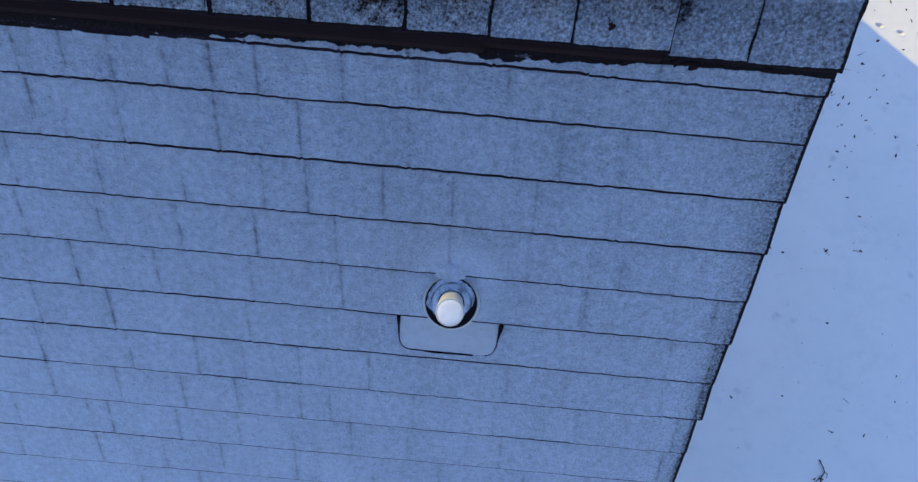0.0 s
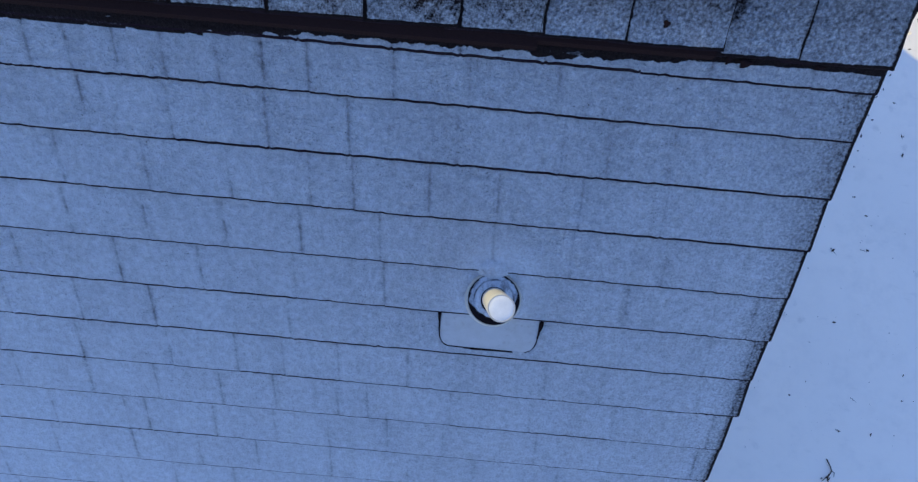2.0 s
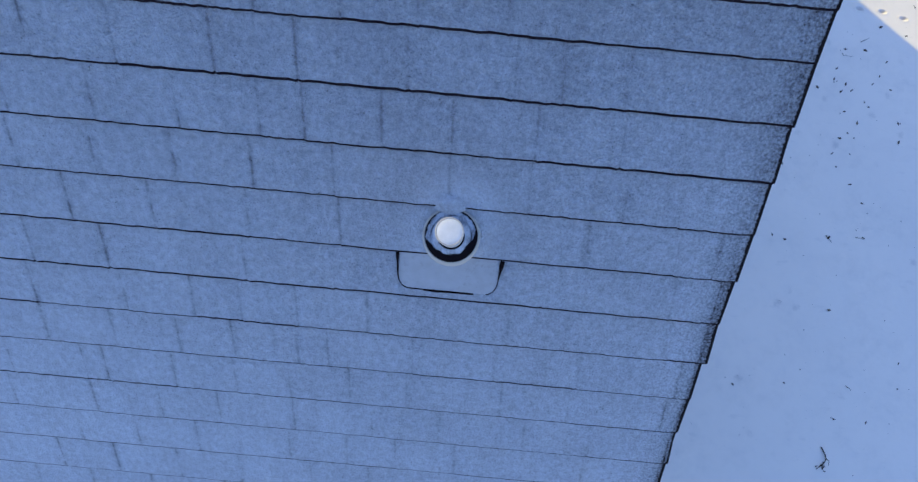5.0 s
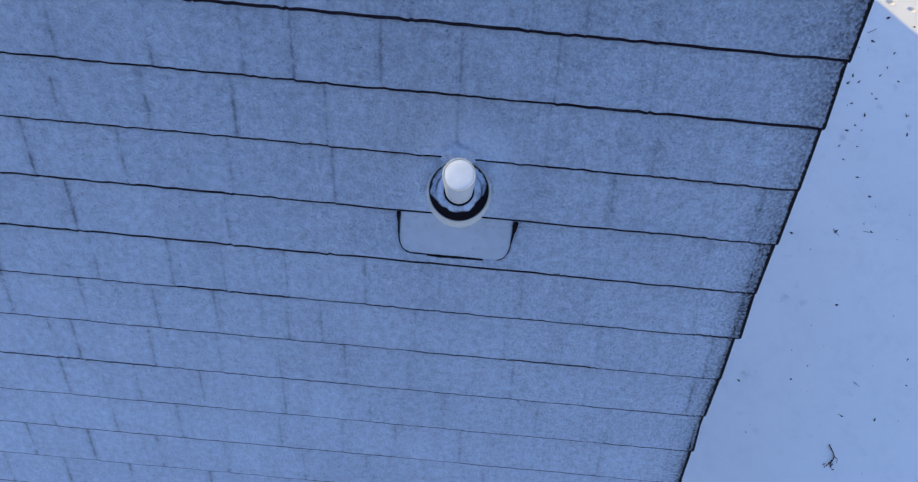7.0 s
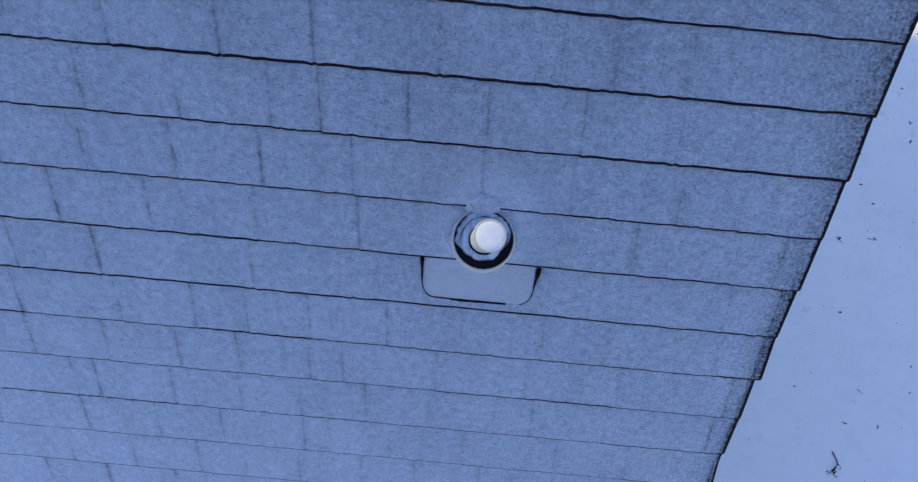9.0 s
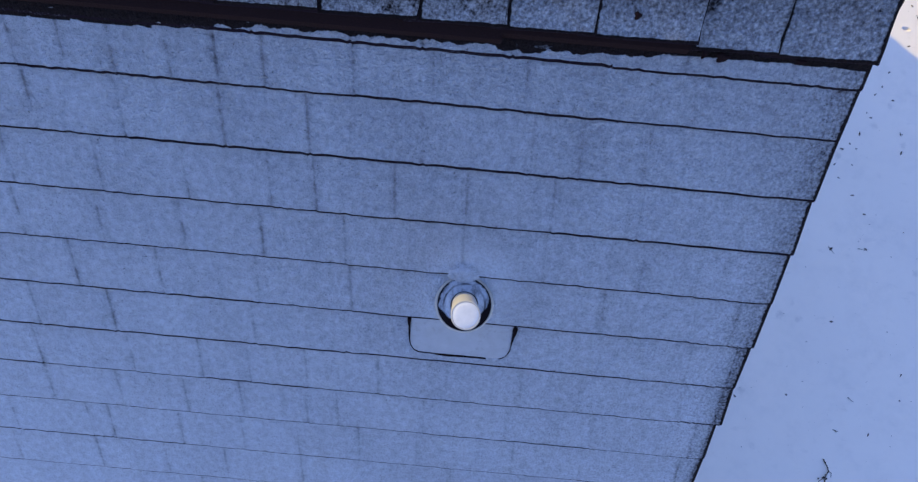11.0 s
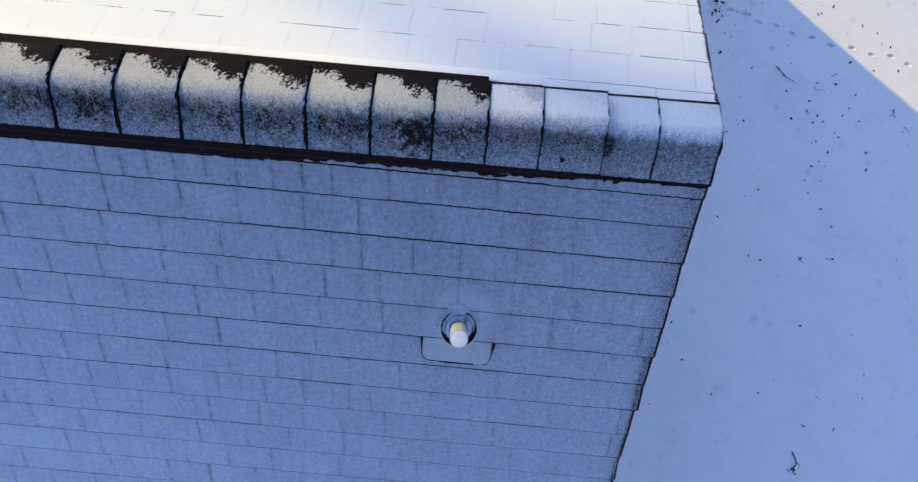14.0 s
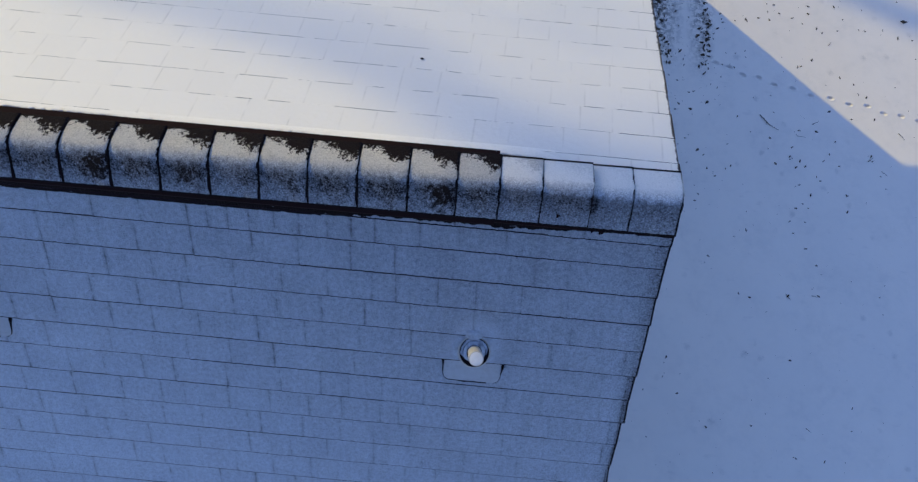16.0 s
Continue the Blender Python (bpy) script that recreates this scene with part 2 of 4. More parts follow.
def cap_shingle(name, bare, thin=0.0):
    """Ridge cap: frost melted off the sunny side and worn in patches along the crown; bare and thin 0 to 1."""
    n = Nodes(name)
    here = n.own()
    px, py, pz = n.axes(here)
    nz = n.axes(n.where.outputs["True Normal"])[2]
    nx = n.axes(n.where.outputs["True Normal"])[0]
    fine, mid, large = n.noise(260, 5, 0.7), n.noise(42, 5, 0.65), n.noise(9, 3)
    ragged = n.math("ADD", n.math("MULTIPLY_ADD", mid, 0.17, -0.085), n.math("MULTIPLY_ADD", n.noise(120, 4, 0.7), 0.12, -0.06))
    dip = n.span(n.math("ABSOLUTE", n.math("SUBTRACT", px, 0.165)), 0.01, 0.12, -0.014, 0.044, True)
    melted = n.span(n.math("SUBTRACT", n.math("ADD", py, ragged), dip), 0.048, 0.098, 0.0, 1.0, True)
    spot = n.math("ADD", n.math("POWER", n.math("MULTIPLY", n.math("SUBTRACT", px, n.math("MULTIPLY_ADD", n.random(), 0.07, 0.09)), 16.0), 2.0),
                  n.math("POWER", n.math("MULTIPLY", n.math("ADD", py, 0.078), 21.0), 2.0))
    spot = n.span(n.math("ADD", spot, n.math("MULTIPLY_ADD", mid, 6.0, -3.0)), -0.6, 2.2, 1.0, 0.0, True)
    patch = n.span(n.math("ABSOLUTE", n.math("ADD", py, 0.080)), 0.0, 0.07, 1.0, 0.0, True)
    patch = n.math("MULTIPLY", patch, n.span(px, 0.02, 0.12, 0.45, 1.0))
    patch = n.math("MULTIPLY", patch, n.span(n.noise(1, 4, 0.6, stretch=(24, 8, 8)), 0.42, 0.62))
    swing = 0.35 + 0.95 * bare + 0.7 * thin
    cover = n.math("MULTIPLY_ADD", fine, swing, 0.60 - 0.09 * (1.0 - bare) - 0.5 * swing)
    cover = n.math("ADD", cover, n.math("MULTIPLY_ADD", mid, 0.5 + 0.3 * bare, -0.25 - 0.15 * bare))
    fluff = n.noise(150, 2, 0.5)
    pits = n.noise(125, 3, 0.6)
    below = n.span(py, -0.03, -0.06, 0.25, 1.0)
    cover = n.math("ADD", cover, n.math("MULTIPLY", n.math("SUBTRACT", fluff, 0.5), 0.75 - 0.25 * bare))
    cover = n.math("ADD", cover, n.math("MULTIPLY", n.math("MULTIPLY", n.math("SUBTRACT", pits, 0.5), below), 1.5 - 0.5 * bare))
    cover = n.math("ADD", cover, n.span(py, -0.045, 0.01, 0.0, 0.20 + 0.15 * bare))
    side = n.span(n.math("ADD", px, n.math("MULTIPLY_ADD", mid, 0.008, -0.004)), 0.002, 0.009, 1.5, 0.0, True)
    loss = n.math("ADD", n.math("MULTIPLY", melted, 2.2), n.math("MULTIPLY", patch, 0.22))
    loss = n.math("ADD", loss, n.math("MULTIPLY", spot, n.math("MULTIPLY_ADD", n.random(), 0.62, -0.10)))
    cover = n.math("SUBTRACT", cover, n.math("MULTIPLY", loss, bare))
    # dark edge lines painted in for the shadow gap under the cap's borders
    rim = n.math("MAXIMUM", n.span(n.math("ADD", py, n.math("MULTIPLY_ADD", mid, 0.006, -0.003)), -0.1413, -0.1433), n.span(py, 0.110, 0.113))
    cover = n.math("SUBTRACT", cover, n.math("MULTIPLY_ADD", rim, 1.5, side))
    cover = n.math("ADD", cover, n.math("MULTIPLY", n.span(n.math("ADD", py, n.math("ADD", n.math("MULTIPLY_ADD", mid, 0.05, -0.025), n.math("MULTIPLY_ADD", n.noise(130, 3), 0.03, -0.015))), -0.036, -0.006, 0.0, 0.66, True), 1.0 - bare))
    # thinnest just below the crown, thicker again towards the lower edge
    worn = n.span(py, -0.135, -0.050, 0.0, 0.22 + 0.02 * bare + thin, True)
    cover = n.math("SUBTRACT", cover, n.math("MULTIPLY", worn, n.span(n.math("ADD", py, n.math("MULTIPLY_ADD", mid, 0.04, -0.02)), -0.04 + 0.15 * thin, 0.016 + 0.15 * thin, 1.0, 0.0, True)))
    # a dark smudge where the vent stops under the caps
    wx, wy, _ = n.axes(n.where.outputs["Position"])
    far_off = n.math("ADD", n.math("POWER", n.math("MULTIPLY", n.math("ADD", wx, 0.358), 42.0), 2.0), n.math("POWER", n.math("MULTIPLY", n.math("SUBTRACT", wy, RIDGE_Y - 0.052), 26.0), 2.0))
    cover = n.math("SUBTRACT", cover, n.span(n.math("ADD", far_off, n.math("MULTIPLY_ADD", mid, 1.4, -0.7)), 0.0, 1.6, 0.40, 0.0, True))
    # granules lie bare along the gable end
    cover = n.math("SUBTRACT", cover, n.math("MULTIPLY", n.span(n.math("ADD", wx, n.math("MULTIPLY_ADD", mid, 0.012, -0.006)), -0.017, -0.010, 0.0, 1.3), n.span(wy, RIDGE_Y + 0.05, RIDGE_Y - 0.01, 0.3, 1.0)))
    mask = n.math("MULTIPLY", n.span(cover, 0.16 - 0.42 * (1.0 - bare), 0.94 + 0.36 * (1.0 - bare), 0.0, 0.97 - 0.09 * bare), n.span(nz, 0.6, 0.72))
    mask = n.math("MULTIPLY", mask, n.span(n.math("ADD", n.math("MULTIPLY", n.noise(165, 2, 0.5), 0.7), n.math("MULTIPLY", fine, 0.3)), 0.38, 0.60, n.span(py, 0.0, 0.03, 0.60 + 0.06 * bare, 0.93 - 0.10 * bare), 1.0))
    mask = n.math("MULTIPLY", mask, n.span(n.math("ABSOLUTE", nx), 0.3, 0.5, 1.0, 0.0))
    crust = n.span(n.math("ADD", py, n.math("MULTIPLY_ADD", mid, 0.03, -0.015)), -0.035, 0.005, 1.0, 0.03 + 0.9 * bare)
    n.bump(n.math("MULTIPLY", n.math("ADD", n.math("MULTIPLY", n.noise(120 + 35 * bare, 3 + round(2 * bare), 0.6 + 0.08 * bare), 1.7), mid), crust), 0.012, 0.95)
    # sun's warmth put into the colour: crown and sunny side warm, shaded side bluish
    white = n.mix(n.span(py, -0.03, 0.012), FROST, SNOW)
    return n.done(n.mix(mask, granules(n), white), n.span(mask, 0, 1, 0.95, 0.6), gloss=0.12)


def snow_ground():
    n = Nodes("lawn_snow")
    fine, mid, large = n.noise(90, 4, 0.6), n.noise(9, 4), n.noise(0.6, 4)
    colour = n.mix(n.span(large, 0.3, 0.7), (0.97, 0.895, 0.80), (0.94, 0.875, 0.79))
    speck = n.span(n.cells(9)[0], 0.03, 0.07, 1.0, 0.0)
    speck = n.math("MULTIPLY", speck, n.span(n.noise(1.3, 3), 0.46, 0.62))
    colour = n.mix(n.math("MULTIPLY", speck, 0.4), colour, (0.25, 0.24, 0.22))
    # dirt and meltwater have dulled the snow in soft patches
    dull = n.math("MULTIPLY", n.span(n.noise(1.7, 4, 0.62), 0.42, 0.70), n.span(n.noise(7.5, 4, 0.6), 0.32, 0.72))
    colour = n.mix(n.math("MULTIPLY", dull, 0.24), colour, (0.56, 0.55, 0.53))
    smear = n.math("MULTIPLY", n.span(n.noise(1, 3, 0.6, stretch=(3.2, 8.5, 3)), 0.63, 0.74), 0.11)
    colour = n.mix(smear, colour, (0.45, 0.44, 0.43))
    # leaves buried just under the surface show as faint grey smudges
    buried = n.math("ADD", n.cells(2.3)[0], n.math("MULTIPLY_ADD", n.noise(16, 4, 0.65), 0.30, -0.15))
    buried = n.math("MULTIPLY", n.span(buried, 0.03, 0.17, 1.0, 0.0, True), n.span(n.noise(0.9, 2), 0.40, 0.60))
    colour = n.mix(n.math("MULTIPLY", buried, 0.30), colour, (0.40, 0.385, 0.36))
    # thin snow with grass and soil showing beside the house
    x, y, z = n.axes(n.where.outputs["Position"])
    strip = n.math("MAXIMUM", n.span(n.math("ABSOLUTE", n.math("SUBTRACT", x, 2.3)), 0.1, 0.55, 1.0, 0.0), n.span(n.math("ABSOLUTE", n.math("SUBTRACT", x, 3.12)), 0.0, 0.28, 1.0, 0.0))
    strip = n.math("MULTIPLY", strip, n.math("MULTIPLY", n.span(y, 4.3, 5.4), n.span(y, 7.6, 9.2, 1.0, 0.0)))
    clump = n.math("MULTIPLY", n.span(n.noise(13, 6, 0.75), 0.44, 0.54), n.span(n.noise(3.5, 3), 0.34, 0.50))
    colour = n.mix(n.math("MULTIPLY", n.math("MULTIPLY", strip, clump), 0.85), colour, (0.055, 0.05, 0.042))
    n.bump(n.math("ADD", n.math("MULTIPLY", fine, 0.15), mid), 0.008, 0.4)
    return n.done(colour, 0.6)


def plain(name, low, high, rough, scale=60, relief=0.001, metal=0.0, gloss=0.3):
    n = Nodes(name)
    v = n.noise(scale, 5, 0.6)
    n.bump(v, relief, 0.6)
    return n.done(n.mix(v, low, high), rough, metal, gloss)


def frosted(name, under, cover_bias, rough=0.55, scale=220):
    """A smooth thing with frost on its upward faces."""
    n = Nodes(name)
    nz = n.axes(n.where.outputs["True Normal"])[2]
    fine, mid = n.noise(scale, 4, 0.65), n.noise(scale / 7, 3)
    cover = n.math("ADD", n.math("MULTIPLY_ADD", fine, 0.9, cover_bias), n.math("MULTIPLY_ADD", mid, 0.5, -0.25))
    mask = n.math("MULTIPLY", n.span(cover, 0.35, 0.8), n.span(nz, 0.45, 0.7))
    n.bump(fine, 0.002, 0.6)
    mask = n.math("MULTIPLY", mask, n.math("MULTIPLY_ADD", n.noise(35, 4), 0.22, 0.22))
    return n.done(n.mix(mask, under, FROST), n.span(mask, 0, 1, rough, 0.6))


def bitumen_edge():
    """Black cut edge with a few crumbs of rime."""
    n = Nodes("black_bitumen_edge")
    v = n.noise(300, 3)
    crumb = n.span(n.math("ADD", n.noise(260, 4, 0.7), n.math("MULTIPLY_ADD", n.noise(9, 2), 0.5, -0.25)), 0.58, 0.74, 0.0, 0.08)
    return n.done(n.mix(crumb, n.mix(v, (0.0085, 0.0056, 0.0088), (0.019, 0.0125, 0.0175)), FROST), 0.95, gloss=0.05)


def rubber_gasket():
    """Black rubber: rime on the dished middle and on the uphill side, bare round the downhill rim and the pipe."""
    n = Nodes("rubber_gasket")
    px, py, pz = n.axes(n.own())
    r = n.math("SQRT", n.math("ADD", n.math("MULTIPLY", px, px), n.math("MULTIPLY", py, py)))
    fine, mid = n.noise(200, 4, 0.6), n.noise(45, 4)
    ragged = n.math("ADD", n.math("MULTIPLY_ADD", mid, 0.016, -0.008), n.math("MULTIPLY_ADD", fine, 0.006, -0.003))
    brim = n.span(n.math("ADD", py, n.math("MULTIPLY", px, -0.25)), -0.034, 0.006, 0.0475, 0.0640)
    mask = n.span(n.math("SUBTRACT", n.math("ADD", r, ragged), brim), -0.0022, 0.0012, 1.0, 0.0)
    mask = n.math("MULTIPLY", mask, n.span(r, 0.0335, 0.0350))
    ring = n.span(n.math("ABSOLUTE", n.math("SUBTRACT", n.math("MULTIPLY_ADD", ragged, 0.35, r), 0.0515)), 0.0010, 0.0034, 0.75, 0.0)
    mask = n.math("MULTIPLY", mask, n.math("SUBTRACT", 1.0, n.math("MULTIPLY", ring, n.span(n.noise(28, 3), 0.40, 0.58))))
    streak = n.noise(1, 4, 0.65, stretch=(70, 26, 40))
    mask = n.math("MULTIPLY", mask, n.span(n.math("ADD", n.math("MULTIPLY", fine, 0.5), streak), 0.55, 0.86, 0.25, 0.66))
    n.bump(fine, 0.002, 0.5)
    return n.done(n.mix(mask, (0.013, 0.009, 0.010), FROST), 0.9, gloss=0.06)


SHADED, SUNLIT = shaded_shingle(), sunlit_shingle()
BANKED = shaded_shingle("banked_frost", False)
CAP, CAP_THIN = cap_shingle("ridge_cap_shingle", 0.9), cap_shingle("ridge_cap_thinly_snowed", 0.24, 0.14)
CAP_HALF, CAP_WHITE = cap_shingle("ridge_cap_half_snowed", 0.10, 0.20), cap_shingle("ridge_cap_snowed", 0.06, 0.0)
LAWN = snow_ground()
CRUST, CRUST_OPEN = crusted_edge(), crusted_edge("thin_snow_crusted_edge", 0.60)
DECK = plain("bitumen_underlay", (0.012, 0.011, 0.012), (0.02, 0.017, 0.016), 0.95, 200, gloss=0.08)
VENT_BLACK = plain("black_vent_mesh", (0.012, 0.0066, 0.0070), (0.026, 0.0150, 0.0150), 0.95, 300, 0.003, gloss=0.05)
CUT = bitumen_edge()
DRIP = plain("brown_drip_edge", (0.025, 0.02, 0.018), (0.045, 0.035, 0.03), 0.5, 40)
SIDING = plain("grey_siding", (0.14, 0.14, 0.14), (0.19, 0.19, 0.185), 0.7, 12)
FLANGE = frosted("frosted_flashing", (0.25, 0.235, 0.215), 0.40, 0.55, 90)
GAP_BLACK = plain("black_plate_gap", (0.007, 0.004, 0.005), (0.016, 0.010, 0.011), 0.9, 200, 0.002, gloss=0.05)
COLLAR = plain("galvanised_collar", (0.40, 0.385, 0.345), (0.56, 0.54, 0.48), 0.5, 90, 0.0006)
RUBBER = rubber_gasket()
PVC = plain("cream_pvc", (0.43, 0.42, 0.40), (0.54, 0.53, 0.505), 0.4, 70, 0.0004)
PLUG = plain("packed_frost", (0.55, 0.575, 0.60), (0.88, 0.89, 0.90), 0.6, 38, 0.0008)
LEAF = plain("dead_leaf", (0.035, 0.026, 0.018), (0.10, 0.07, 0.045), 0.8, 80)
LIP = plain("banked_snow", (0.80, 0.77, 0.71), (0.92, 0.875, 0.80), 0.6, 90, 0.004)
BARK = plain("dark_bark", (0.03, 0.025, 0.022), (0.085, 0.07, 0.055), 0.9, 40, 0.004)


# ---- mesh helpers ----
def mesh_of(name, bm, material):
    bmesh.ops.recalc_face_normals(bm, faces=bm.faces)
    me = bpy.data.meshes.new(name)
    bm.to_mesh(me)
    bm.free()
    me.materials.append(material)
    return me


def grown(name, verts, faces, material, smooth=False):
    me = bpy.data.meshes.new(name)
    me.from_pydata(verts, [], faces)
    me.materials.append(material)
    if smooth:
        me.polygons.foreach_set("use_smooth", [True] * len(me.polygons))
    me.update()
    return me


def part(name, data, parent, m=None, label=""):
    ob = new(name, data)
    ob.parent = parent
    if m is not None:
        ob.matrix_local = m
    return tagged(ob, label) if label else ob


def box(name, low, high, material):
    bm = bmesh.new()
    bmesh.ops.create_cube(bm, size=1.0)
    size = [b - a for a, b in zip(low, high)]
    for v in bm.verts:
        v.co = [a + (c + 0.5) * s for a, c, s in zip(low, v.co, size)]
    return mesh_of(name, bm, material)


def lathe(name, rings, material, steps=48, smooth=True):
    """A turned shape from (radius, height) pairs; a last radius of 0 closes it."""
    verts, faces = [], []
    for r, z in rings:
        for i in range(steps):
            a = 2 * math.pi * i / steps
            verts.append((r * math.cos(a), r * math.sin(a), z))
    for k in range(len(rings) - 1):
        for i in range(steps):
            j = (i + 1) % steps
            faces.append((k * steps + i, k * steps + j, (k + 1) * steps + j, (k + 1) * steps + i))
    return grown(name, verts, faces, material, smooth)


# ---- ground: one snow sheet, falling away beyond the ridge, with the trail of prints pressed into it ----
PRINTS = [(3.4, 4.65), (3.64, 4.59), (3.88, 4.46), (4.17, 4.43), (4.44, 4.32), (4.78, 4.28), (5.1, 4.17), (5.46, 4.16), (5.78, 4.07), (6.1, 4.07), (6.38, 3.95), (6.69, 3.93), (7.00, 3.86), (7.31, 3.83), (7.64, 3.76), (7.95, 3.74)]


def ground_sheet():
    def steps(fine_low, fine_high, fine, reach):
        inner = np.arange(fine_low, fine_high, fine)
        out = np.geomspace(0.06, reach, 70)
        return np.concatenate([fine_low - out[::-1], inner, fine_high + out])
    xs, ys = steps(3.0, 8.2, 0.018, 1500), steps(3.4, 5.0, 0.018, 1500)
    gx, gy = np.meshgrid(xs, ys, indexing="ij")
    gz = 0.02 * np.sin(gx * 0.9 + 1.3) * np.sin(gy * 0.7) + 0.008 * np.sin(gx * 3.1 + gy * 1.7)
    gz = gz * np.exp(-((gx / 60) ** 2 + (gy / 60) ** 2)) + 0.09 - 3.1 * np.tanh(gy / 20)
    for i, (px, py) in enumerate(PRINTS):
        along, across = (gx - px) * 0.97 - (gy - py) * 0.26, (gx - px) * 0.26 + (gy - py) * 0.97
        r = np.sqrt((along / 0.054) ** 2 + (across / 0.023) ** 2)
        gz -= 0.045 * np.clip(1.25 - r, 0, 1) - 0.008 * np.exp(-((r - 1.5) / 0.25) ** 2)
    a, b = gx.shape
    verts = np.stack([gx, gy, gz], -1).reshape(-1, 3).tolist()
    i, j = np.meshgrid(np.arange(a - 1), np.arange(b - 1), indexing="ij")
    k = (i * b + j).ravel()
    faces = np.stack([k, k + b, k + b + 1, k + 1], -1).tolist()
    return grown("ground", verts, faces, LAWN, True)


ground = tagged(new("ground", ground_sheet()), "snow-covered lawn with a trail of small prints", "ground", kind="structure")

# ---- the house under the roof ----
def prism(name, outline, x0, x1, material):
    """An outline in y and z drawn out along x."""
    bm = bmesh.new()
    a = [bm.verts.new((x0, y, z)) for y, z in outline]
    b = [bm.verts.new((x1, y, z)) for y, z in outline]
    bm.faces.new(a), bm.faces.new(b[::-1])
    for i in range(len(outline)):
        j = (i + 1) % len(outline)
        bm.faces.new((a[i], a[j], b[j], b[i]))
    return mesh_of(name, bm, material)


WALL_NEAR, WALL_FAR = EAVE_NEAR + 0.3, EAVE_FAR - 0.3


def under(y, drop=0.16):
    return RIDGE_Z - drop - SLOPE * abs(RIDGE_Y - y)


gable = [(WALL_NEAR, -2.0), (WALL_FAR, -2.0), (WALL_FAR, under(WALL_FAR)), (RIDGE_Y, under(RIDGE_Y)), (WALL_NEAR, under(WALL_NEAR))]
for nm, x in (("wall_east", -0.35), ("wall_west", ROOF_WEST + 0.2)):
    tagged(new(nm, prism(nm, gable, x, x + 0.15, SIDING)), "dark grey gable wall with plain siding", "wall", kind="structure")
for nm, y in (("wall_south", WALL_NEAR), ("wall_north", WALL_FAR - 0.15)):
    tagged(new(nm, box(nm, (ROOF_WEST + 0.36, y, -2.0), (-0.36, y + 0.15, under(y) - 0.1), SIDING)),
           "dark grey eaves wall with plain siding", "wall", kind="structure")

# ---- roof slopes ----
roof_shaded = tagged(new("roof_shaded"), "shaded slope of frosted dark asphalt shingles", "roof", kind="structure")
roof_sunlit = tagged(new("roof_sunlit"), "sunlit slope of snow-covered asphalt shingles", "roof", kind="structure")


def slab(y0, y1, drop0, drop1):
    def z(y):
        return under(y, 0.0)
    return [(y0, z(y0) - drop0), (y1, z(y1) - drop0), (y1, z(y1) - drop1), (y0, z(y0) - drop1)]


part("deck", prism("deck", slab(EAVE_NEAR, RIDGE_Y - 0.002, 0.013, 0.12), ROOF_WEST, -0.022, DECK), roof_shaded)
part("deck", prism("deck", slab(EAVE_FAR, RIDGE_Y + 0.002, 0.003, 0.12), ROOF_WEST, -0.022, DECK), roof_sunlit)
part("drip_edge", prism("drip_edge", slab(EAVE_NEAR, RIDGE_Y - 0.002, 0.012, 0.15), -0.02, -0.012, DRIP), roof_shaded, label="dark brown metal drip edge")
part("drip_edge", prism("drip_edge", slab(EAVE_FAR, RIDGE_Y + 0.002, 0.002, 0.15), -0.02, -0.012, DRIP), roof_sunlit, label="dark brown metal drip edge")


SLANT = -0.048


def shingle_mesh(material, high, ease, seed, rough=0.0009, edge=None, width=1.0, slant=0.0, last=0, outer=0.0):
    """One tab: x 0 to width, y up the slope from its cut edge, a wedge that is thickest at the edge; its sides lean by slant, but for the outer side of a course's last tab (1: at its far x, 2: at its near x)."""
    rng = random.Random(seed)
    xs = [0.0, 0.03, 0.10, 0.18, 0.27, 0.36, 0.45, 0.53, 0.62, 0.71, 0.80, 0.89, 0.97, 1.0]
    n, depth = len(xs) - 1, COURSE + 0.012
    low, lip, crest, back = [], [], [], []
    for i, x in enumerate(xs):
        jut = rng.uniform(-rough, rough)
        h = high * rng.uniform(0.94, 1.06) * (0.93 if i in (0, n) else 1.0)
        h *= 1.0 - 0.5 * max(0.0, 1.0 - (1.0 - x if last == 1 else x) * width / 0.035) if last else 1.0
        low.append((x, jut + 0.006, -0.001))
        lip.append((x, jut, h * 0.70))
        crest.append((x, jut + ease * rng.uniform(0.92, 1.08), h))
        back.append((x, depth, 0.0012))
    def lean(x):
        x = x if last == 1 else 1 - x
        return slant * (1 - x) + outer * x if last else slant
    verts = [(x * width + y * lean(x), y, z) for x, y, z in low + lip + crest + back]
    m, faces = n + 1, []
    for r in range(3):
        for i in range(n):
            faces.append((r * m + i, r * m + i + 1, (r + 1) * m + i + 1, (r + 1) * m + i))
    for i in (0, n):
        side = (i, m + i, 2 * m + i, 3 * m + i)
        faces.append(side if i else side[::-1])
    me = grown("shingle", verts, faces, material)
    me.materials.append(edge or CUT)
    for p in me.polygons:
        if p.index < 2 * n:
            p.material_index = 1
    joint_gap(me, [(xs[i % m] * width, (1 - xs[i % m]) * width) for i in range(4 * m)])
    return me


def joint_gap(me, gaps):
    """Keeps each corner's distance to the tab's two joints."""
    layer = me.uv_layers.new(name="joints")
    flat = [c for loop in me.loops for c in gaps[loop.vertex_index]]
    layer.data.foreach_set("uv", flat)


